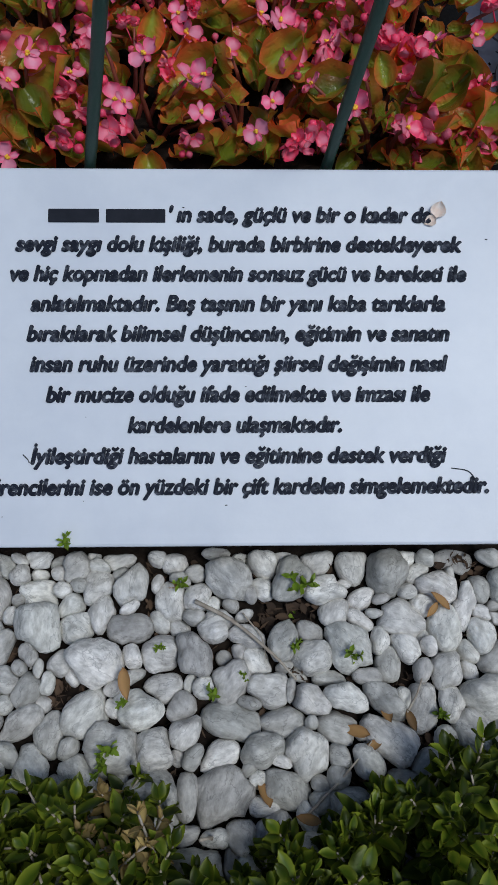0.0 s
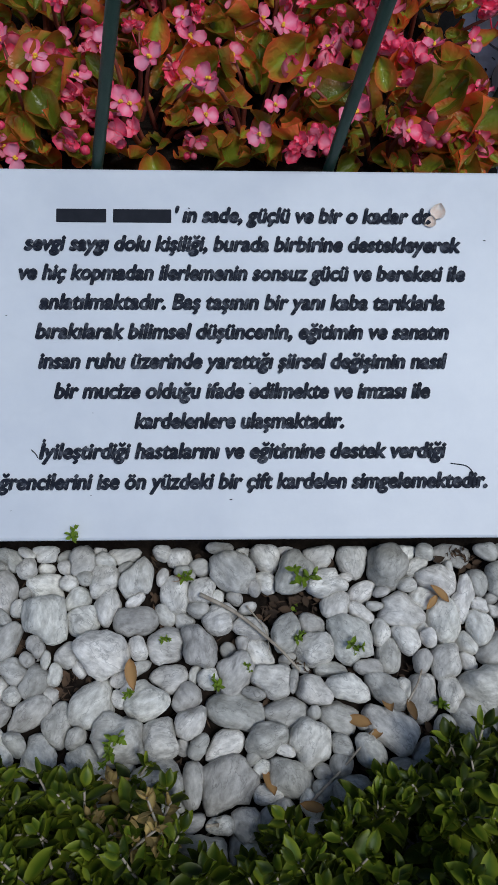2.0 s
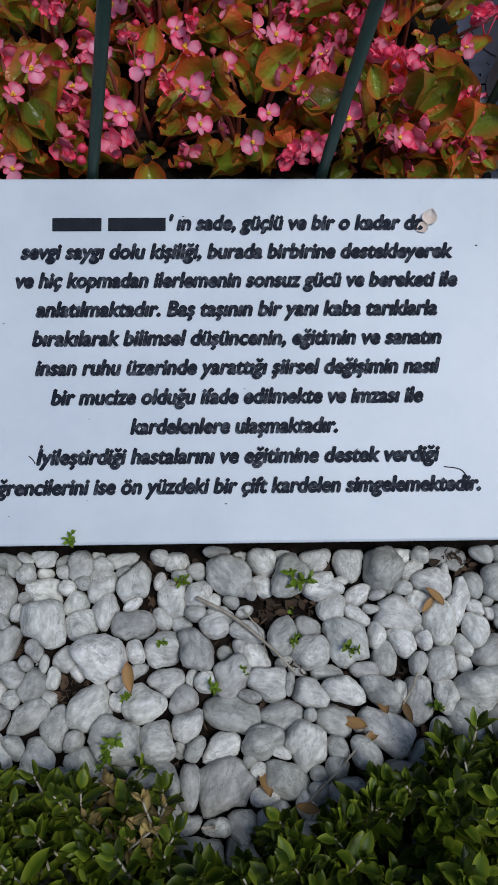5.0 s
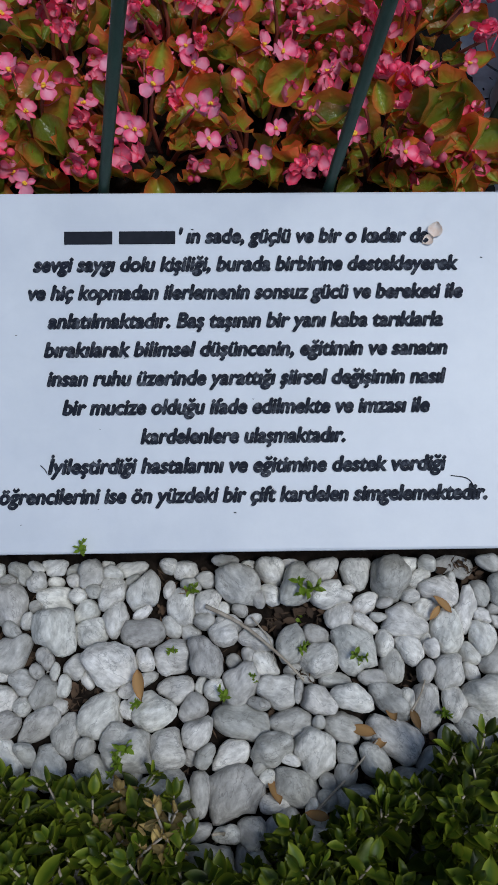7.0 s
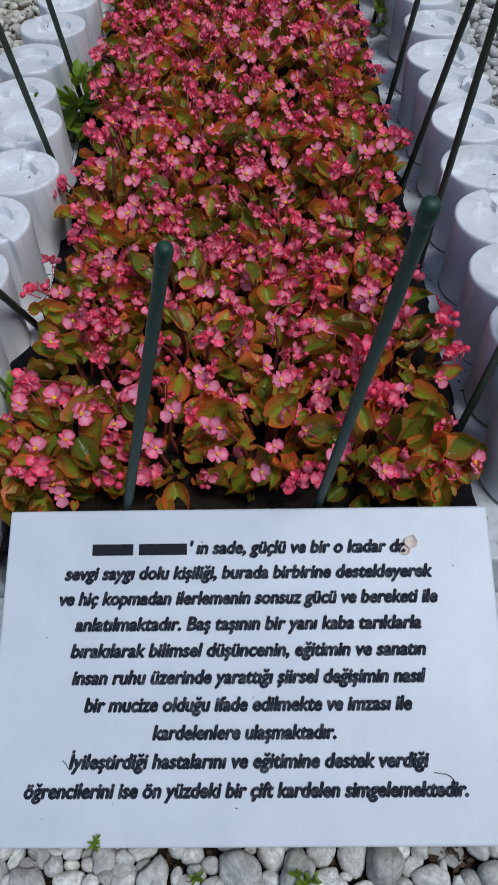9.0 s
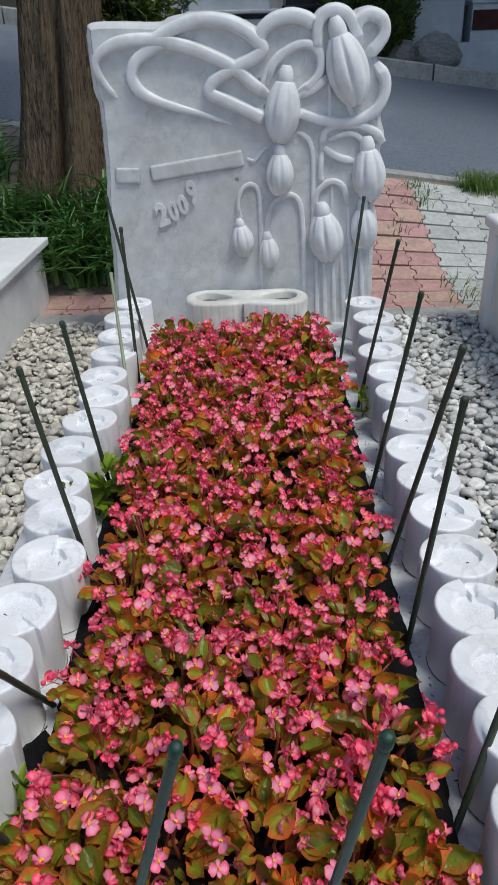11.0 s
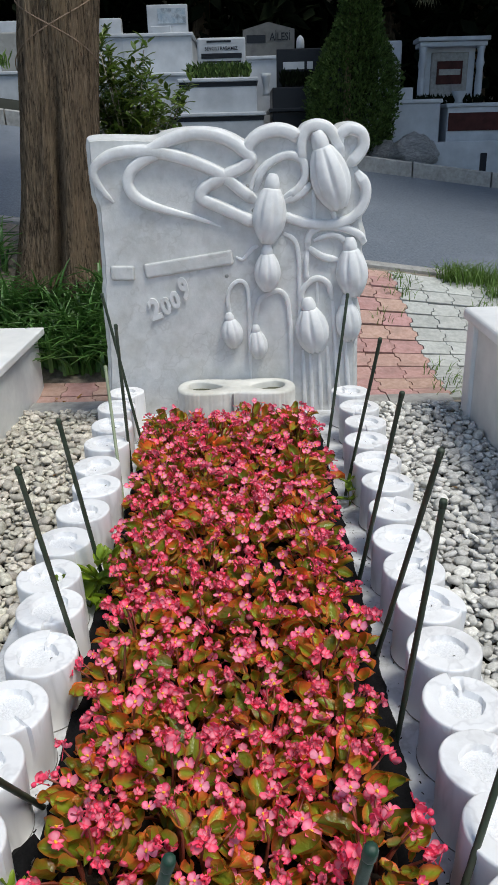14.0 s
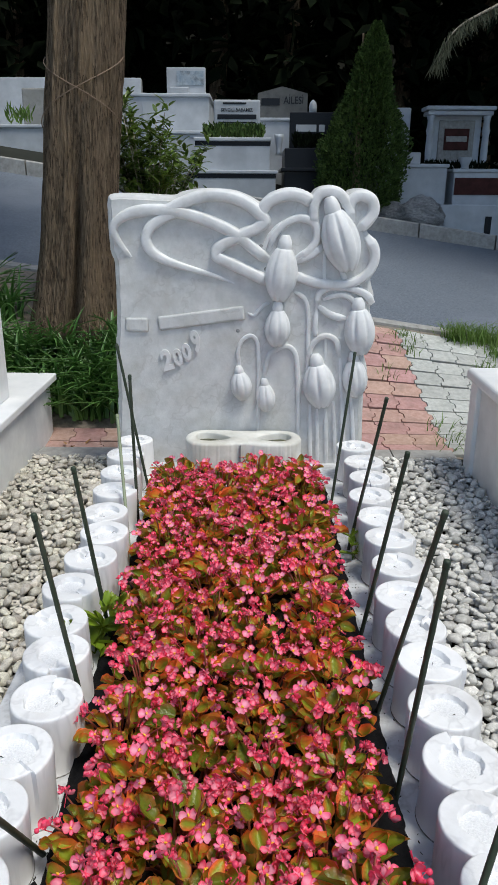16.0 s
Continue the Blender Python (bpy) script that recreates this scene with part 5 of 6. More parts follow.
# ---------------------------------------------------------------- small growth and litter
def weed(x, y, z, s, seed, leaves=10, name="weed_sprig", label="small bright green weed sprig"):
    r = random.Random(seed)
    v, f, rim, sv, sf = [], [], [], [], []
    for _ in range(max(2, leaves // 5)):
        d = Vector((r.uniform(-0.7, 0.7), r.uniform(-0.7, 0.7), 1))
        shoot(r, Vector((0, 0, 0)), d, s, 3, s * 0.55, v, f, rim, sv, sf)
    t = thing(name, label, "weed", m=pose(x, y, z))
    part("leaf_tuft", raw(v, f, "leaf_tuft", M["weed"], True, rim), None, t)
    part("stalk", raw(sv, sf, "stalk", M["weed"], True, [0.5] * len(sv)), None, t)


for k, (x, y, z, s) in enumerate(((-0.05, -0.3005, 0.083, 0.012), (0.150, -0.325, 0.012, 0.022), (0.152, -0.345, 0.012, 0.016), (0.194, -0.382, 0.012, 0.014), (0.142, -0.377, 0.014, 0.010),
                                  (0.076, -0.415, 0.012, 0.012), (0.100, -0.402, 0.014, 0.009), (-0.008, -0.455, 0.012, 0.015), (0.028, -0.372, 0.016, 0.008), (0.002, -0.418, 0.012, 0.010),
                                  (-0.01, -0.468, 0.012, 0.014), (0.265, -0.43, 0.015, 0.012), (0.046, -0.320, 0.012, 0.012), (0.366, -0.012, 0.05, 0.03))):
    weed(x, y, rest(x, y) if -0.6 < y < -0.302 else z, s, 70 + k)
weed(-0.262, 0.985, 0.09, 0.12, 91, 22, "self_sown_plant", "pale green self-sown plant between the posts")
weed(0.415, 1.47, 0.09, 0.08, 92, 14, "self_sown_plant", "pale green self-sown plant between the posts")
weed(-0.232, 0.205, 0.09, 0.075, 93, 16, "self_sown_plant", "pale green self-sown plant between the posts")


def dry_leaf(x, y, z, s, rot, seed):
    r = random.Random(seed)
    v, f, rim = [], [], []
    blade(leaf_fn(s * 0.8, s * 0.17, 0.4, 0.3, 0.9), 4, 6, v, f, rim)
    ob = new("fallen_leaf", raw(v, f, "fallen_leaf", M["dryleaf"], True, rim))
    ob.matrix_basis = pose(x, y, z, r.uniform(-25, 25), r.uniform(-25, 25), rot)
    tagged(ob, "curled brown fallen leaf on the pebbles", "leaf", "fallen leaves")


for k, (x, y, s, rot) in enumerate(((0.0, -0.393, 0.032, 190), (0.042, -0.321, 0.022, 60), (0.214, -0.452, 0.024, 120), (0.205, -0.447, 0.03, 70), (0.222, -0.438, 0.028, 20),
                                    (0.236, -0.428, 0.022, 200), (0.285, -0.343, 0.026, 40), (0.275, -0.336, 0.02, 150), (0.12, -0.50, 0.03, 10), (0.16, -0.51, 0.025, 80),
                                    (-0.64, 1.3, 0.05, 30), (-0.55, 1.9, 0.04, 100), (0.8, 1.7, 0.045, 10), (-0.72, 2.72, 0.05, 40), (-0.66, 2.8, 0.06, 120), (-0.78, 2.76, 0.05, 200))):
    dry_leaf(x, y, rest(x, y, 5) + 0.001 if y < -0.3 else 0.022 if y < 2.6 else height(x, y) + 0.02, s, rot, k)


def twig(pts, r):
    path = spline(pts, 12)
    lift = [rest(q.x, q.y, 2) for q in path]
    lift = [max(lift[max(0, i - 2):i + 3]) for i in range(13)]
    lift = [sum(lift[max(0, i - 2):i + 3]) / len(lift[max(0, i - 2):i + 3]) for i in range(13)]
    v, f = tube([Vector((q.x, q.y, lift[i] + r)) for i, q in enumerate(path)], [r * (1 - 0.04 * i) for i in range(13)], 6)
    tagged(new("fallen_twig", raw(v, f, "fallen_twig", M["twig"], True)), "thin dry fallen twig on the pebbles", "twig", "fallen twigs")


twig([(0.058, -0.335, 0.028), (0.09, -0.352, 0.031), (0.125, -0.382, 0.028), (0.145, -0.403, 0.022)], 0.0021)
twig([(0.15, -0.505, 0.03), (0.18, -0.478, 0.034), (0.205, -0.452, 0.03)], 0.0012)
twig([(0.236, -0.43, 0.03), (0.25, -0.41, 0.033), (0.258, -0.385, 0.027)], 0.0010)
twig([(0.10, -0.345, 0.03), (0.115, -0.365, 0.032), (0.12, -0.385, 0.028)], 0.0008)

# a fallen blossom on the plaque
v, f, rim = [], [], []
blade(leaf_fn(0.014, 0.007, 0.4, -0.2, 0.8), 4, 5, v, f, rim)
blade(leaf_fn(0.011, 0.005, 0.4, 0.1, 0.8), 4, 5, v, f, rim, Matrix.Rotation(2.3, 4, "Z"))
ob = new("fallen_petal", raw(v, f, "fallen_petal", surf("withered petal", (0.75, 0.55, 0.42), (0.82, 0.74, 0.66), 200, 0.6, 0.1), True, rim))
ob.matrix_basis = PL @ pose(0.170, -0.045, 0.001, 0, 0, -15)
tagged(ob, "withered cream petal stuck on the plaque", "petal")


# ---------------------------------------------------------------- neighbouring tombs
def tomb_left():
    t = thing("neighbour_tomb", "low white marble tomb with an overhanging cap slab", "tomb")
    part("wall", box(-2.2, -0.865, -1.2, 2.90, -0.08, 0.262, 0.004), M["plotwall"], t)
    part("cap", box(-2.25, -0.842, -1.25, 2.95, 0.265, 0.30, 0.006), M["marble"], t)
    part("headstone", box(-2.1, -0.925, 2.38, 2.50, 0.301, 0.80, 0.006), M["marble"], t)
    part("name_strip", box(-2.0, -0.94, 2.366, 2.382, 0.31, 0.37, 0.002), M["granite"], t)


def tomb_right():
    t = thing("neighbour_tomb", "white marble tomb side with a rounded cap moulding", "tomb")
    part("wall", box(1.03, 2.4, -1.2, 2.42, -0.08, 0.40, 0.004), M["plotwall"], t)
    part("corner_post", box(1.012, 1.09, 2.36, 2.45, -0.08, 0.41, 0.008), M["marble"], t)
    part("cap", box(0.995, 2.45, -1.25, 2.475, 0.405, 0.455, 0.018, 4), M["marble"], t)


tomb_left()
tomb_right()


# ---------------------------------------------------------------- strap-leaved border and grass
def tufts(name, label, spots, seed, ln, wd, n, material, arch=0.6):
    r = random.Random(seed)
    for x, y, k in spots:
        t = thing(name, label, "plant", name + " clumps", pose(x, y, height(x, y)))
        v, f, rim = [], [], []
        for _ in range(int(n * k)):
            a, s = r.uniform(0, 6.283), ln * r.uniform(0.6, 1.15)
            out = Vector((math.cos(a), math.sin(a), 0))
            lean = arch * r.uniform(0.5, 1.6)
            p0 = Vector((r.gauss(0, 0.045), r.gauss(0, 0.045), -0.005)) * (1 if k < 3 else 1.6)

            def fn(u, w, s=s, out=out, lean=lean, p0=p0):
                c = p0 + Vector((0, 0, 1)) * (s * w * (1 - 0.55 * lean * w * 0.8)) + out * (s * lean * w * w * 0.8)
                sd = Vector((-out.y, out.x, 0)) * (u * wd * max(0.08, 1 - w ** 2.5))
                q = c + sd
                return (q.x, q.y, q.z + abs(u) * wd * 0.4)
            blade(fn, 2, 6, v, f, rim)
        part("blade_tuft", raw(v, f, "blade_tuft", M[material], True, rim), None, t)


rl = random.Random(17)
spots = [(x + rl.uniform(-0.05, 0.05), y + rl.uniform(-0.05, 0.05), rl.uniform(0.8, 1.2)) for x in (-1.55, -1.38, -1.22, -1.06, -0.92, -0.78, -0.66, -0.56) for y in (3.02, 3.18, 3.36)
         ] + [(-1.6, 3.6, 1), (-1.45, 3.7, 1), (-1.3, 3.6, 1), (-0.6, 3.5, 1), (-1.75, 3.3, 1), (-1.75, 3.0, 1)]
tufts("lily_grass", "dark green arching strap-leaved border plant round the tree", spots, 31, 0.34, 0.0105, 60, "strap", 0.85)
tufts("grass_tuft", "wild green grass tuft growing through the pavers", [(1.02, 3.95, 0.8), (0.99, 3.75, 0.5), (1.06, 3.85, 0.3), (1.06, 3.0, 0.4), (1.10, 2.85, 0.5), (1.02, 2.75, 0.25), (0.88, 3.5, 0.2)], 33, 0.10, 0.0025, 46, "grass", 0.7)
tufts("grass_tuft", "thick wild grass tuft at the pavement edge", [(1.38, 4.05, 2.6), (1.5, 4.1, 3.2), (1.64, 4.05, 3.2), (1.78, 4.05, 3), (1.6, 3.85, 1), (1.75, 3.8, 1.2), (1.45, 3.6, 0.6)], 34, 0.16, 0.003, 60, "grass", 0.6)


# ---------------------------------------------------------------- the tree by the road
def tree():
    r = random.Random(2)
    base = Vector((-0.905, 3.62, height(-0.9, 3.62)))
    t = thing("cypress_tree", "old cypress with a fluted grey-brown trunk tied with string", "tree", m=Matrix.Translation(base))
    n, rows = 240, 260
    verts, faces = [], []
    for j in range(rows + 1):
        v = j / rows
        z = -0.1 + 9.5 * (0.42 * v + 0.58 * v ** 4)
        rad = 0.195 * (1 - 0.047 * z) + 0.055 * math.exp(-max(z, 0) / 0.25)
        cx = 0.108 * z if z < 2.5 else 0.27 + 0.02 * (z - 2.5)
        for k in range(n):
            a = 2 * math.pi * k / n
            seam = 0.48 * math.exp(-((a - 4.90 - 0.06 * math.sin(5 * z)) / 0.13) ** 2) * math.exp(-(z / 0.95) ** 4) + 0.10 * math.exp(-((a - 4.6 - 0.1 * z) / 0.05) ** 2)
            rib = 0.05 * math.sin(5 * a + 0.6 * z) + 0.035 * math.sin(11 * a - 0.9 * z + 1) + 0.035 * noise.noise(Vector((a * 9, z * 1.1, 0))) + 0.05 * noise.noise(Vector((a * 26 + z, z * 2.4, 4))) + 0.045 * noise.noise(Vector((a * 58, z * 5, 9)))
            q = rad * (1 + rib - seam)
            verts.append((cx + q * math.cos(a), q * math.sin(a), z))
    for j in range(rows):
        for k in range(n):
            a, b = j * n + k, j * n + (k + 1) % n
            faces.append((a, b, b + n, a + n))
    part("trunk", raw(verts, faces, "trunk", M["bark"], True), None, t)
    for k in range(12):
        z = 5.2 + k * 0.3
        a = 2.4 * k
        b = Vector((0.28, 0, z))
        tip = b + Vector((math.cos(a) * 0.8, math.sin(a) * 0.8, 0.7))
        v, f = tube(spline([b, (b + tip) / 2 + Vector((0, 0, -0.1)), tip], 6), [0.05, 0.045, 0.04, 0.03, 0.022, 0.015, 0.01], 7)
        part("limb", raw(v, f, "limb", M["bark"], True), None, t)
    v, f, rim = [], [], []
    for _ in range(2600):
        z = r.uniform(5.2, 10.5)
        q = 1.15 * (1 - (z - 5.2) / 6.5) * r.random() ** 0.4
        a = r.uniform(0, 6.283)
        p = Vector((0.3 + q * math.cos(a), q * math.sin(a), z))
        d = Vector((math.cos(a), math.sin(a), r.uniform(-0.4, 0.8)))
        blade(leaf_fn(0.34, 0.07, 0.3, 0.3), 2, 2, v, f, rim, frame_at(p, d, Vector((r.uniform(-1, 1), r.uniform(-1, 1), 1))))
    part("crown", raw(v, f, "crown", M["thuja"], True, rim), None, t)
    for z0, z1 in ((1.03, 1.36), (1.36, 1.05)):
        pts = []
        for k in range(17):
            a = math.pi * (1.0 + k / 16)
            z = z0 + (z1 - z0) * k / 16
            q = 0.195 * (1 - 0.06 * z) + 0.018
            pts.append(Vector((0.108 * z + q * math.cos(a), q * math.sin(a), z)))
        v, f = tube(pts, 0.0028, 5)
        part("string", raw(v, f, "string", M["rope"], True), None, t)


tree()


def roadside_bush():
    r = random.Random(6)
    x0, y0 = -0.50, 4.0
    t = thing("roadside_bush", "loose evergreen bush with narrow leaves beside the tree", "bush", m=pose(x0, y0, height(x0, y0)))
    v, f, rim, sv, sf = [], [], [], [], []
    for k in range(64):
        a = r.uniform(0, 6.283)
        q = 0.36 * r.random() ** 0.5
        tip = Vector((q * math.cos(a), 0.8 * q * math.sin(a), r.uniform(0.45, 1.22) - 0.5 * q))
        mid = Vector((tip.x * 0.4, tip.y * 0.4, tip.z * 0.55))
        tube(spline([Vector((r.uniform(-0.03, 0.03), 0, -0.02)), mid, tip], 5), [0.008, 0.007, 0.006, 0.004, 0.003, 0.002], 5, sv, sf)
        for _ in range(52):
            w = r.uniform(0.1, 1.08)
            p = mid.lerp(tip, w) + Vector((r.uniform(-0.03, 0.03), r.uniform(-0.03, 0.03), r.uniform(-0.02, 0.04)))
            d = Vector((r.uniform(-1, 1), r.uniform(-1, 1), r.uniform(-0.2, 1.0)))
            blade(leaf_fn(r.uniform(0.04, 0.075), 0.013, 0.3, 0.25, 0.9), 2, 4, v, f, rim, frame_at(p, d, Vector((0, 0, 1))))
    part("foliage", raw(v, f, "foliage", M["bush"], True, rim), None, t)
    tagged(part("twig_frame", raw(sv, sf, "twig_frame", M["twig"], True), None, t), kind="stuff")


roadside_bush()


# ---------------------------------------------------------------- tombs across the road
def bars(t, x0, x1, y, rows, material):
    for z, h, a, b in rows:
        part("text_bar", box(x0 + (x1 - x0) * a, x0 + (x1 - x0) * b, y - 0.004, y, z - h / 2, z + h / 2, 0), M[material], t)


def ledger(t, name, x0, x1, y0, y1, z0, z1, mat="tomb", lip=0.02, cap=0.04, stripe=False):
    part(name, box(x0 + lip, x1 - lip, y0 + lip, y1 - lip, z0 - 0.15, z1 - cap - (0.045 if stripe else 0), 0.006), M[mat], t)
    if stripe:
        part("dark_band", box(x0 + lip * 0.85, x1 - lip * 0.85, y0 + lip * 0.85, y1 - lip * 0.85, z1 - cap - 0.045, z1 - cap, 0), M["granite"], t)
    part("cap", box(x0, x1, y0, y1, z1 - cap, z1, 0.01), M[mat], t)


def greens(t, x0, x1, y0, y1, z, h, seed, n=420, mat="shadeleaf"):
    r = random.Random(seed)
    v, f, rim = [], [], []
    for _ in range(n):
        p = Vector((r.uniform(x0, x1), r.uniform(y0, y1), z + h * r.uniform(0, 0.8)))
        blade(leaf_fn(h * r.uniform(0.4, 0.7), 0.012, 0.3, 0.2), 2, 2, v, f, rim, frame_at(p, Vector((r.uniform(-0.6, 0.6), r.uniform(-0.8, 0.4), 1)), Vector((0, -1, 0.3))))
    part("planting", raw(v, f, "planting", M[mat], True, rim), None, t)


def far_tombs():
    t = thing("white_tomb", "stepped white marble tomb with dark bands and clipped planting", "tomb", "tombs across the road", pose(0.02, 0, -0.055))
    ledger(t, "plinth", -0.69, 0.34, 8.2, 9.6, 0.7, 1.41, lip=0.02, stripe=True)
    ledger(t, "chest", -0.60, 0.27, 8.25, 9.5, 1.41, 1.75, stripe=True)
    greens(t, -0.48, 0.18, 8.3, 8.6, 1.75, 0.13, 3, 700, "thuja")
    face = part("headstone", box(-0.39, 0.14, 8.62, 8.70, 1.75, 2.17, 0.02), M["tomb"], t)
    part("lettering", text_mesh("SEVGİLİ BABAMIZ", 0.36, 0.05, 0.01, 0.001, 0.0, 0.001, "granite", 1), None, face, m=Matrix.Translation((-0.125, 8.617, 2.045)) @ Matrix.Rotation(radians(90), 4, "X"))
    bars(face, -0.39, 0.14, 8.62, ((2.13, 0.02, 0.2, 0.7), (1.99, 0.05, 0.08, 0.92), (1.93, 0.018, 0.1, 0.9)), "granite")
    t = thing("white_tomb", "white tomb chest with a small pictured headstone", "tomb", "tombs across the road", pose(0.04, 0, -0.05))
    ledger(t, "chest", -1.30, -0.47, 9.0, 10.2, 1.2, 2.27)
    ledger(t, "step", -1.20, -0.2, 8.8, 9.0, 1.1, 1.85)
    part("headstone", box(-0.99, -0.53, 9.1, 9.17, 2.27, 2.56, 0.008), M["tomb"], t)
    part("picture", box(-0.87, -0.55, 9.092, 9.10, 2.37, 2.52, 0), M["photo"], t)
    part("foot_block", box(-0.95, -0.72, 9.02, 9.09, 2.27, 2.34, 0.008), M["tomb"], t)
    t = thing("grey_tomb", "gabled grey stone family headstone over a pale chest", "tomb", "tombs across the road", pose(0.035, 0, -0.075))
    ledger(t, "chest", -0.05, 0.88, 9.5, 10.6, 1.2, 2.08)
    bm = bmesh.new()
    vs = [bm.verts.new((x, y, z)) for y in (9.7, 9.8) for x, z in ((0.10, 2.08), (0.73, 2.08), (0.73, 2.38), (0.41, 2.46), (0.10, 2.38))]
    bm.faces.new(vs[4::-1])
    bm.faces.new(vs[5:])
    for i in range(5):
        j = (i + 1) % 5
        bm.faces.new((vs[i], vs[j], vs[5 + j], vs[5 + i]))
    face = part("headstone", bm, M["slate"], t)
    bars(face, 0.10, 0.73, 9.70, ((2.28, 0.085, 0.07, 0.44),), "granite")
    part("lettering", text_mesh("AİLESİ", 0.25, 0.12, 0.01, 0.001, 0.0, 0.001, "granite", 1), None, face, m=Matrix.Translation((0.55, 9.697, 2.26)) @ Matrix.Rotation(radians(90), 4, "X"))
    for x in (-0.01, 0.79):
        v, f = tube([Vector((x, 9.55, z)) for z in (2.08, 2.22, 2.26, 2.29)], [0.05, 0.05, 0.04, 0.01], 10)
        part("small_post", raw(v, f, "small_post", M["tomb"], True), None, t)
    t = thing("black_tomb", "polished black granite tomb with pale lettering", "tomb", "tombs across the road", pose(0.045, 0, -0.10))
    part("chest", box(0.40, 1.25, 8.5, 9.4, 0.8, 1.70, 0.01), M["granite"], t)
    part("cap", box(0.36, 1.28, 8.46, 9.44, 1.45, 1.49, 0.008), M["granite"], t)
    face = part("headstone", box(0.46, 1.2, 8.75, 8.83, 1.70, 2.10, 0.01), M["granite"], t)
    bars(face, 0.46, 1.2, 8.75, ((1.93, 0.075, 0.10, 0.42), (1.93, 0.075, 0.46, 0.55)), "tomb")
    greens(t, 0.5, 0.95, 8.5, 8.7, 1.70, 0.14, 5, 350)
    v, f = tube([Vector((0.33, 8.45, z)) for z in (1.62, 1.66, 1.72, 1.80, 1.84)], [0.04, 0.03, 0.035, 0.05, 0.055], 12)
    part("urn", raw(v, f, "urn", M["tomb"], True), None, t)
    t = thing("white_headstone", "tall narrow white headstone with faded lettering", "headstone", "tombs across the road", pose(0.05, 0, -0.10))
    face = part("stone", box(1.72, 2.02, 9.6, 9.7, 0.9, 2.24, 0.02), M["tomb"], t)
    bars(face, 1.72, 2.02, 9.6, ((2.05, 0.03, 0.2, 0.8), (1.96, 0.04, 0.2, 0.8), (1.87, 0.03, 0.3, 0.7)), "greystone")
    t = thing("column_tomb", "pale tomb with turned columns, entablature and a brown nameplate", "tomb", "tombs across the road", pose(0.434, 0, -0.105) @ Matrix.Diagonal((0.82, 1, 1, 1)))
    part("back", box(2.2, 2.9, 9.05, 9.2, 1.5, 2.12, 0.01), M["tomb"], t)
    part("panel", box(2.28, 2.80, 9.02, 9.06, 1.60, 2.05, 0.01), M["concrete"], t)
    face = part("nameplate", box(2.36, 2.72, 9.005, 9.022, 1.72, 1.96, 0.003), M["brownstone"], t)
    bars(face, 2.36, 2.72, 9.004, ((1.845, 0.06, 0.08, 0.92),), "concrete")
    part("entablature", box(2.08, 3.02, 8.92, 9.2, 2.10, 2.15, 0.01), M["tomb"], t)
    part("cornice", box(2.05, 3.05, 8.9, 9.22, 2.155, 2.20, 0.012), M["tomb"], t)
    for x in (2.14, 2.95):
        v, f = tube([Vector((x, 8.98, z)) for z in (1.45, 1.50, 1.54, 1.70, 1.88, 1.93, 1.99, 2.04, 2.10)], [0.06, 0.06, 0.045, 0.052, 0.045, 0.06, 0.045, 0.045, 0.06], 14)
        part("column", raw(v, f, "column", M["tomb"], True), None, t)
    part("plinth", box(2.0, 3.1, 8.7, 9.3, 0.6, 1.50, 0.01), M["tomb"], t)
    greens(t, 2.0, 2.9, 8.55, 8.7, 1.45, 0.12, 7, 400)
    t = thing("bluish_tomb", "bluish white marble tomb chest", "tomb", "tombs across the road", pose(0.04, 0, -0.085))
    ledger(t, "chest", 1.55, 2.24, 8.25, 9.3, 0.7, 1.52)
    part("block", box(1.68, 1.92, 8.3, 8.5, 1.52, 1.64, 0.008), M["tomb"], t)
    t = thing("brown_tomb", "white tomb with a dark brown marble front panel", "tomb", "tombs across the road", pose(0.04, 0, -0.115))
    ledger(t, "chest", 2.27, 3.6, 8.2, 9.3, 0.6, 1.50)
    part("panel", box(2.30, 3.56, 8.2, 8.215, 1.225, 1.405, 0.003), M["brownstone"], t)
    part("lower_step", box(2.10, 3.7, 8.0, 8.19, 0.5, 1.12, 0.008), M["tomb"], t)
    part("drain_slot", box(2.62, 2.69, 7.992, 8.0, 0.78, 1.0, 0), M["granite"], t)
    v, f = tube([Vector((2.42, 8.3, z)) for z in (1.50, 1.53, 1.57, 1.62)], [0.05, 0.04, 0.06, 0.085], 12)
    part("bowl", raw(v, f, "bowl", M["tomb"], True), None, t)
    t = thing("grey_tomb", "weathered grey tombs beyond the tree", "tomb", "tombs across the road")
    ledger(t, "chest", -3.7, -2.35, 9.0, 10.4, 1.0, 1.87)
    part("wall", box(-3.9, -1.45, 10.45, 10.6, 1.2, 2.57, 0.01), M["tomb"], t)
    part("headstone", box(-2.865, -2.40, 9.7, 9.8, 1.87, 2.35, 0.02), M["greystone"], t)
    greens(t, -2.9, -2.6, 9.1, 9.3, 1.87, 0.2, 9, 60, "grass")
    t = thing("white_tomb", "pale low tombs in shade between the others", "tomb", "tombs across the road")
    ledger(t, "chest", -2.2, -1.35, 9.2, 10.2, 1.0, 1.75)
    ledger(t, "block", -1.62, -1.25, 9.5, 10.0, 1.6, 2.28)


far_tombs()


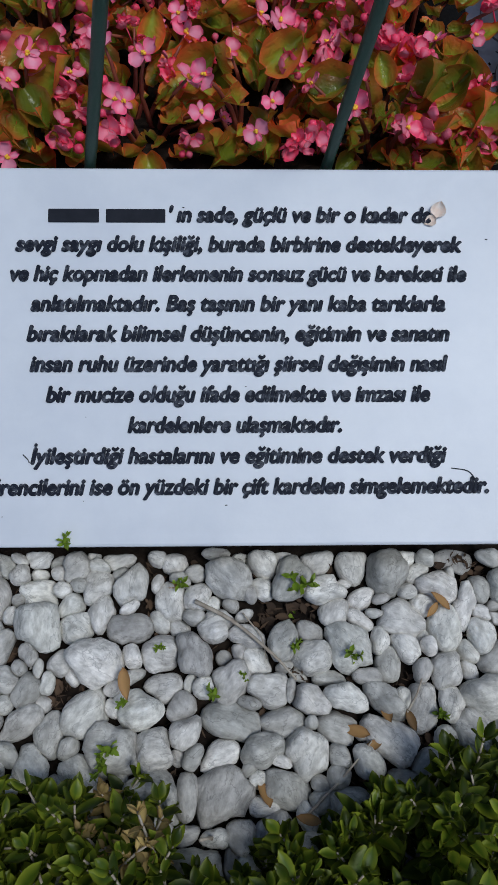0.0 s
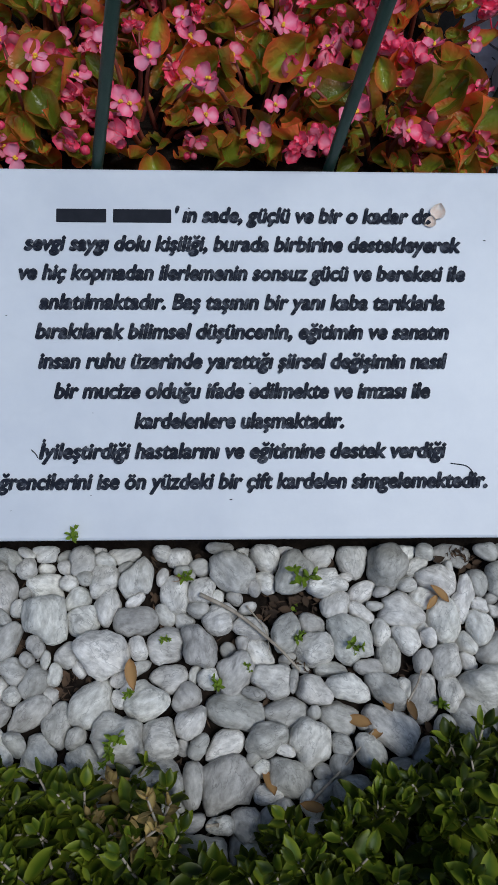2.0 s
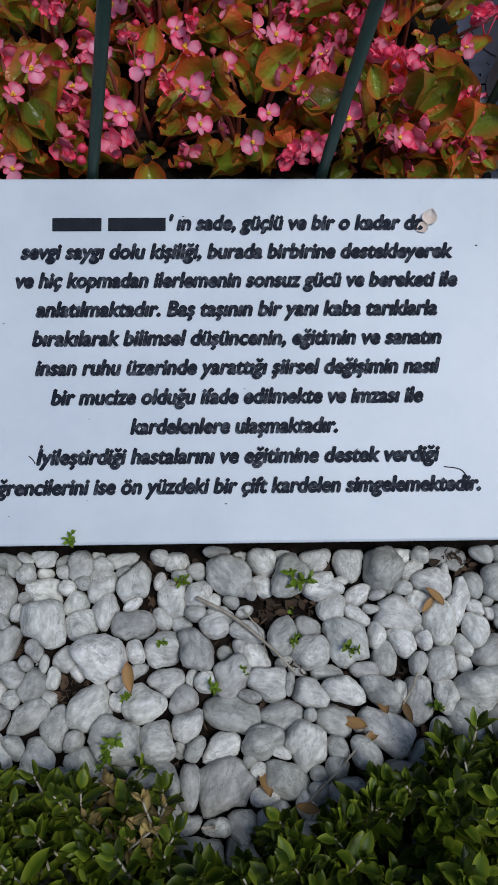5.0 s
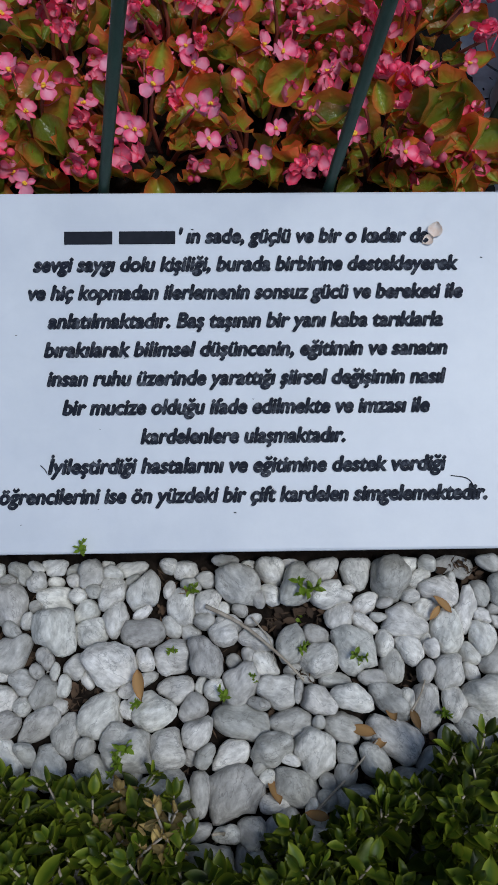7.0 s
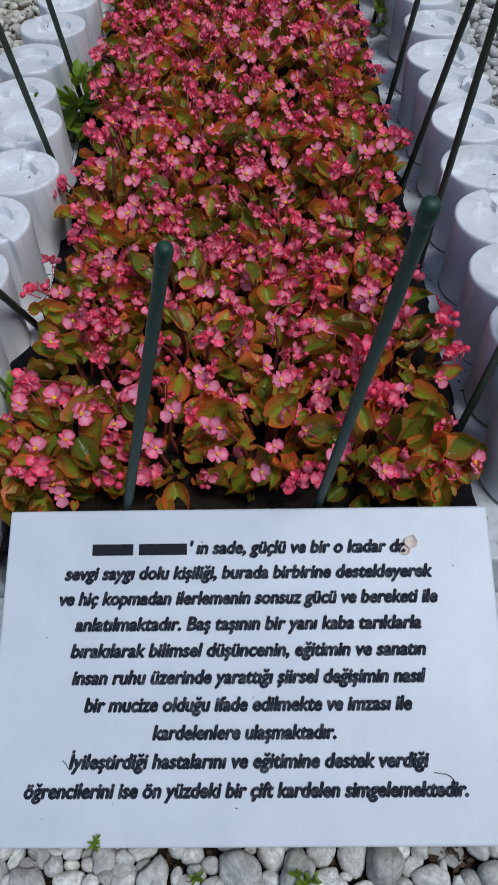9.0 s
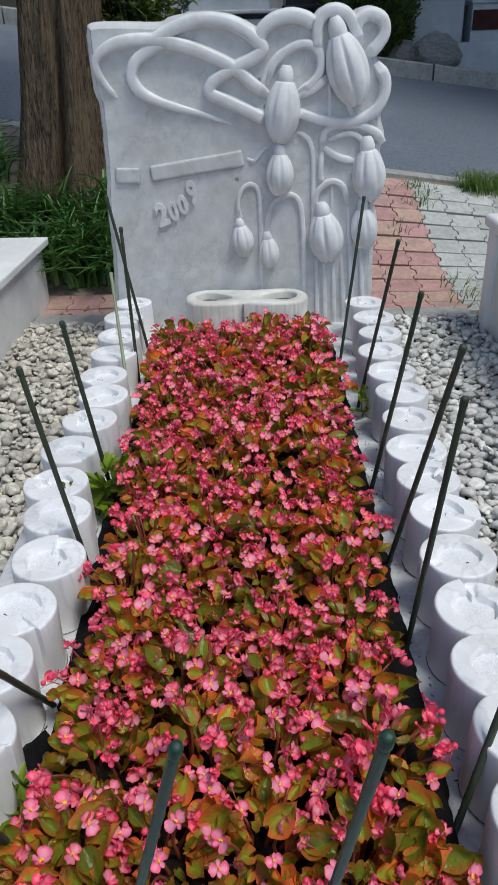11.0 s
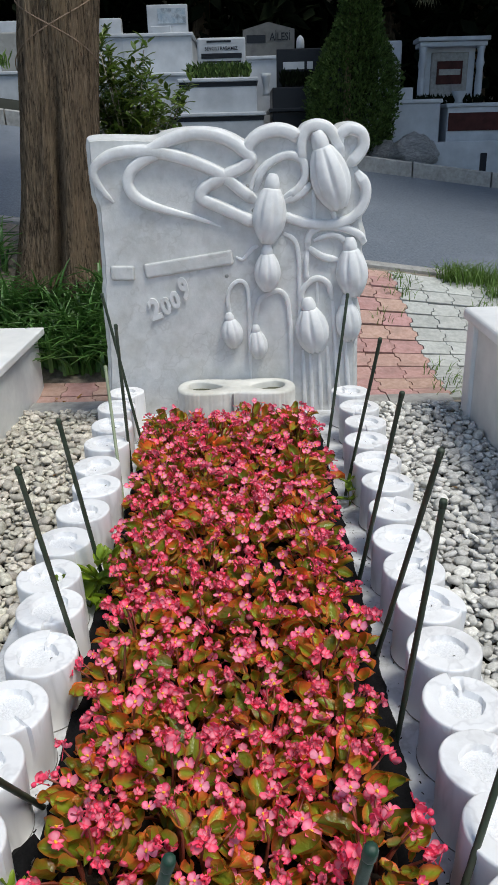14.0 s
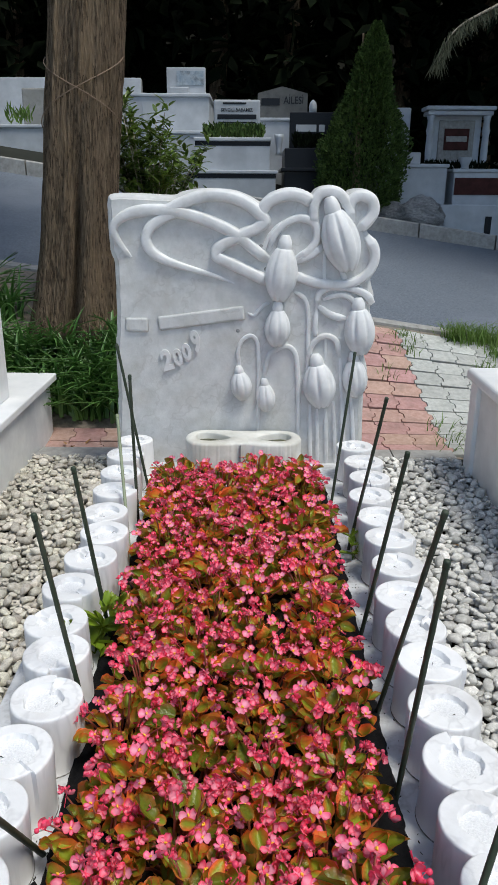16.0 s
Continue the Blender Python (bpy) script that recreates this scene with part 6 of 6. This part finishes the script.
def thuja():
    r = random.Random(12)
    x0, y0 = 1.20, 7.92
    t = thing("thuja", "dense dark green conical thuja beside the tombs", "conifer", m=pose(x0, y0, height(x0, y0)))
    v, f, rim = [], [], []
    H = 2.749 - 0.05 - height(x0, y0)

    def prof(u):
        k = [0.33, 0.42, 0.455, 0.465, 0.44, 0.36, 0.255, 0.20, 0.17, 0.11, 0.02]
        i = min(9, int(u * 10))
        return k[i] + (k[i + 1] - k[i]) * (u * 10 - i)
    for _ in range(24000):
        u = r.random() ** 1.25
        a = r.uniform(0, 6.283)
        q = prof(u) * (0.62 + 0.38 * r.random() ** 0.5) * (1 + 0.10 * noise.noise(Vector((math.cos(a) * 2.4, math.sin(a) * 2.4, u * 7))) + 0.26 * noise.noise(Vector((math.cos(a) * 7, math.sin(a) * 7, u * 22))))
        p = Vector((q * math.cos(a) + 0.02 + 0.12 * u, q * math.sin(a), 0.05 + H * u))
        d = Vector((math.cos(a) * 0.7, math.sin(a) * 0.7, r.uniform(0.3, 1.2)))
        blade(leaf_fn(r.uniform(0.022, 0.045), 0.011, 0.4, 0.1), 2, 2, v, f, rim, frame_at(p, d + Vector((r.uniform(-0.5, 0.5), r.uniform(-0.5, 0.5), r.uniform(-0.5, 0.3))), Vector((r.uniform(-1, 1), r.uniform(-1, 1), 0.2))))
    part("foliage", raw(v, f, "foliage", M["thuja"], True, rim), None, t)
    vv, ff = tube([Vector((0, 0, z)) for z in (-0.05, 0.3, 1.0, 1.8)], [0.05, 0.045, 0.03, 0.01], 8)
    part("trunk", raw(vv, ff, "trunk", M["bark"], True), None, t)


thuja()


def bin_bag(x, y, s, seed):
    bm = bmesh.new()
    bmesh.ops.create_icosphere(bm, subdivisions=4, radius=1)
    for v in bm.verts:
        c = v.co.copy()
        fold = 0.16 * noise.noise(c * 1.6 + Vector((seed, 0, 0))) + 0.12 * noise.ridged_multi_fractal(c * 2.2 + Vector((0, seed, 0)), 0.9, 2.0, 3, 1.0, 2.0)
        c *= 0.85 + fold
        v.co = Vector((c.x * 1.25, c.y * 0.9, max(c.z, -0.65) * 0.85))
    ob = new("rubbish_bag", mesh_of(bm, "rubbish_bag", M["bag"]))
    ob.matrix_basis = pose(x, y, height(x, y) + s * 0.62, 0, 0, seed * 40) @ Matrix.Diagonal((s, s, s, 1))
    tagged(ob, "full crumpled grey rubbish bag by the kerb", "rubbish bag", "rubbish bags")


bin_bag(1.88, 7.74, 0.245, 1)
bin_bag(1.55, 7.78, 0.17, 4)


# ---------------------------------------------------------------- woodland
def clump_tree(x, y, tall, rad, seed, n=260, low=0.2, size=0.5, mat="shadeleaf"):
    r = random.Random(seed)
    z0 = height(x, y)
    t = thing("woodland_tree", "woodland tree round the cemetery, deep shade painted into near-black leaves", "tree", "woodland trees", pose(x, y, z0))
    vv, ff = tube(spline([Vector((0, 0, -0.2)), Vector((r.uniform(-0.2, 0.2), 0, tall * 0.4)), Vector((r.uniform(-0.4, 0.4), 0, tall * 0.9))], 8), [0.16 * (1 - 0.1 * k) for k in range(9)], 8)
    part("trunk", raw(vv, ff, "trunk", M["bark"], True), None, t)
    v, f, rim = [], [], []
    for _ in range(n):
        u = r.random()
        a = r.uniform(0, 6.283)
        q = rad * (0.55 + 0.45 * math.sin(math.pi * min(1, u * 0.9 + 0.1))) * r.random() ** 0.35
        p = Vector((q * math.cos(a), q * math.sin(a), tall * (low + (1 - low) * u)))
        for _ in range(5):
            d = Vector((r.uniform(-1, 1), r.uniform(-1, 1), r.uniform(-0.8, 0.6)))
            blade(leaf_fn(size * r.uniform(0.5, 1), size * 0.2, 0.3, 0.3), 2, 2, v, f, rim, frame_at(p + d * 0.15, d, Vector((r.uniform(-1, 1), r.uniform(-1, 1), 1))))
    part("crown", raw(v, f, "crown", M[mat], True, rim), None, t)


rw = random.Random(77)
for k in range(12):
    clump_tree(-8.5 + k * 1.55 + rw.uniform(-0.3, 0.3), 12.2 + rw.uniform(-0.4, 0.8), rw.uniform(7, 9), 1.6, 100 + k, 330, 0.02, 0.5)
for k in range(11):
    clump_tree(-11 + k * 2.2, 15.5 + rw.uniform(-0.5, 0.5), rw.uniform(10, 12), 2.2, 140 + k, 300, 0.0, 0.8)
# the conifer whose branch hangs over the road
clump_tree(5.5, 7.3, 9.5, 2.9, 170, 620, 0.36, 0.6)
# unseen trees added round the rest of the plot to block low sky light
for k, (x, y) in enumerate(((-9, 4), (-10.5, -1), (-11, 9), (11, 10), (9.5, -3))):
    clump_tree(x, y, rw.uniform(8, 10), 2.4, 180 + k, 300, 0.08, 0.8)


def drooping_branch():
    r = random.Random(9)
    t = thing("conifer_branch", "drooping grey-green conifer branch hanging over the road", "branch")
    main = spline([Vector((3.4, 6.3, 3.1)), Vector((2.5, 6.1, 2.75)), Vector((1.95, 6.0, 2.5)), Vector((1.66, 6.0, 2.33)), Vector((1.55, 6.0, 2.1))], 24)
    v, f = tube(main, [0.02 - 0.0007 * k for k in range(25)], 6)
    part("limb", raw(v, f, "limb", M["twig"], True), None, t)
    v, f, rim = [], [], []
    for p in main[4:]:
        for _ in range(26):
            d = Vector((r.uniform(-0.5, 0.5), r.uniform(-0.5, 0.5), -1))
            blade(leaf_fn(r.uniform(0.05, 0.15), 0.003, 0.3, 0.1), 2, 3, v, f, rim, frame_at(p + Vector((r.uniform(-0.04, 0.04), r.uniform(-0.05, 0.05), 0)), d, Vector((r.uniform(-1, 1), 1, 0))))
    part("needles", raw(v, f, "needles", M["needle"], True, rim), None, t)


drooping_branch()



# the wooded hill that closes the view: flat sheet, deep shade in its colour
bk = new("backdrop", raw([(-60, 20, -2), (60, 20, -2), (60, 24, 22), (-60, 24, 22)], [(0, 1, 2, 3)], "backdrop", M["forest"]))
tagged(bk, "wooded hillside sheet, its deep shade painted near-black", "backdrop", kind="structure")
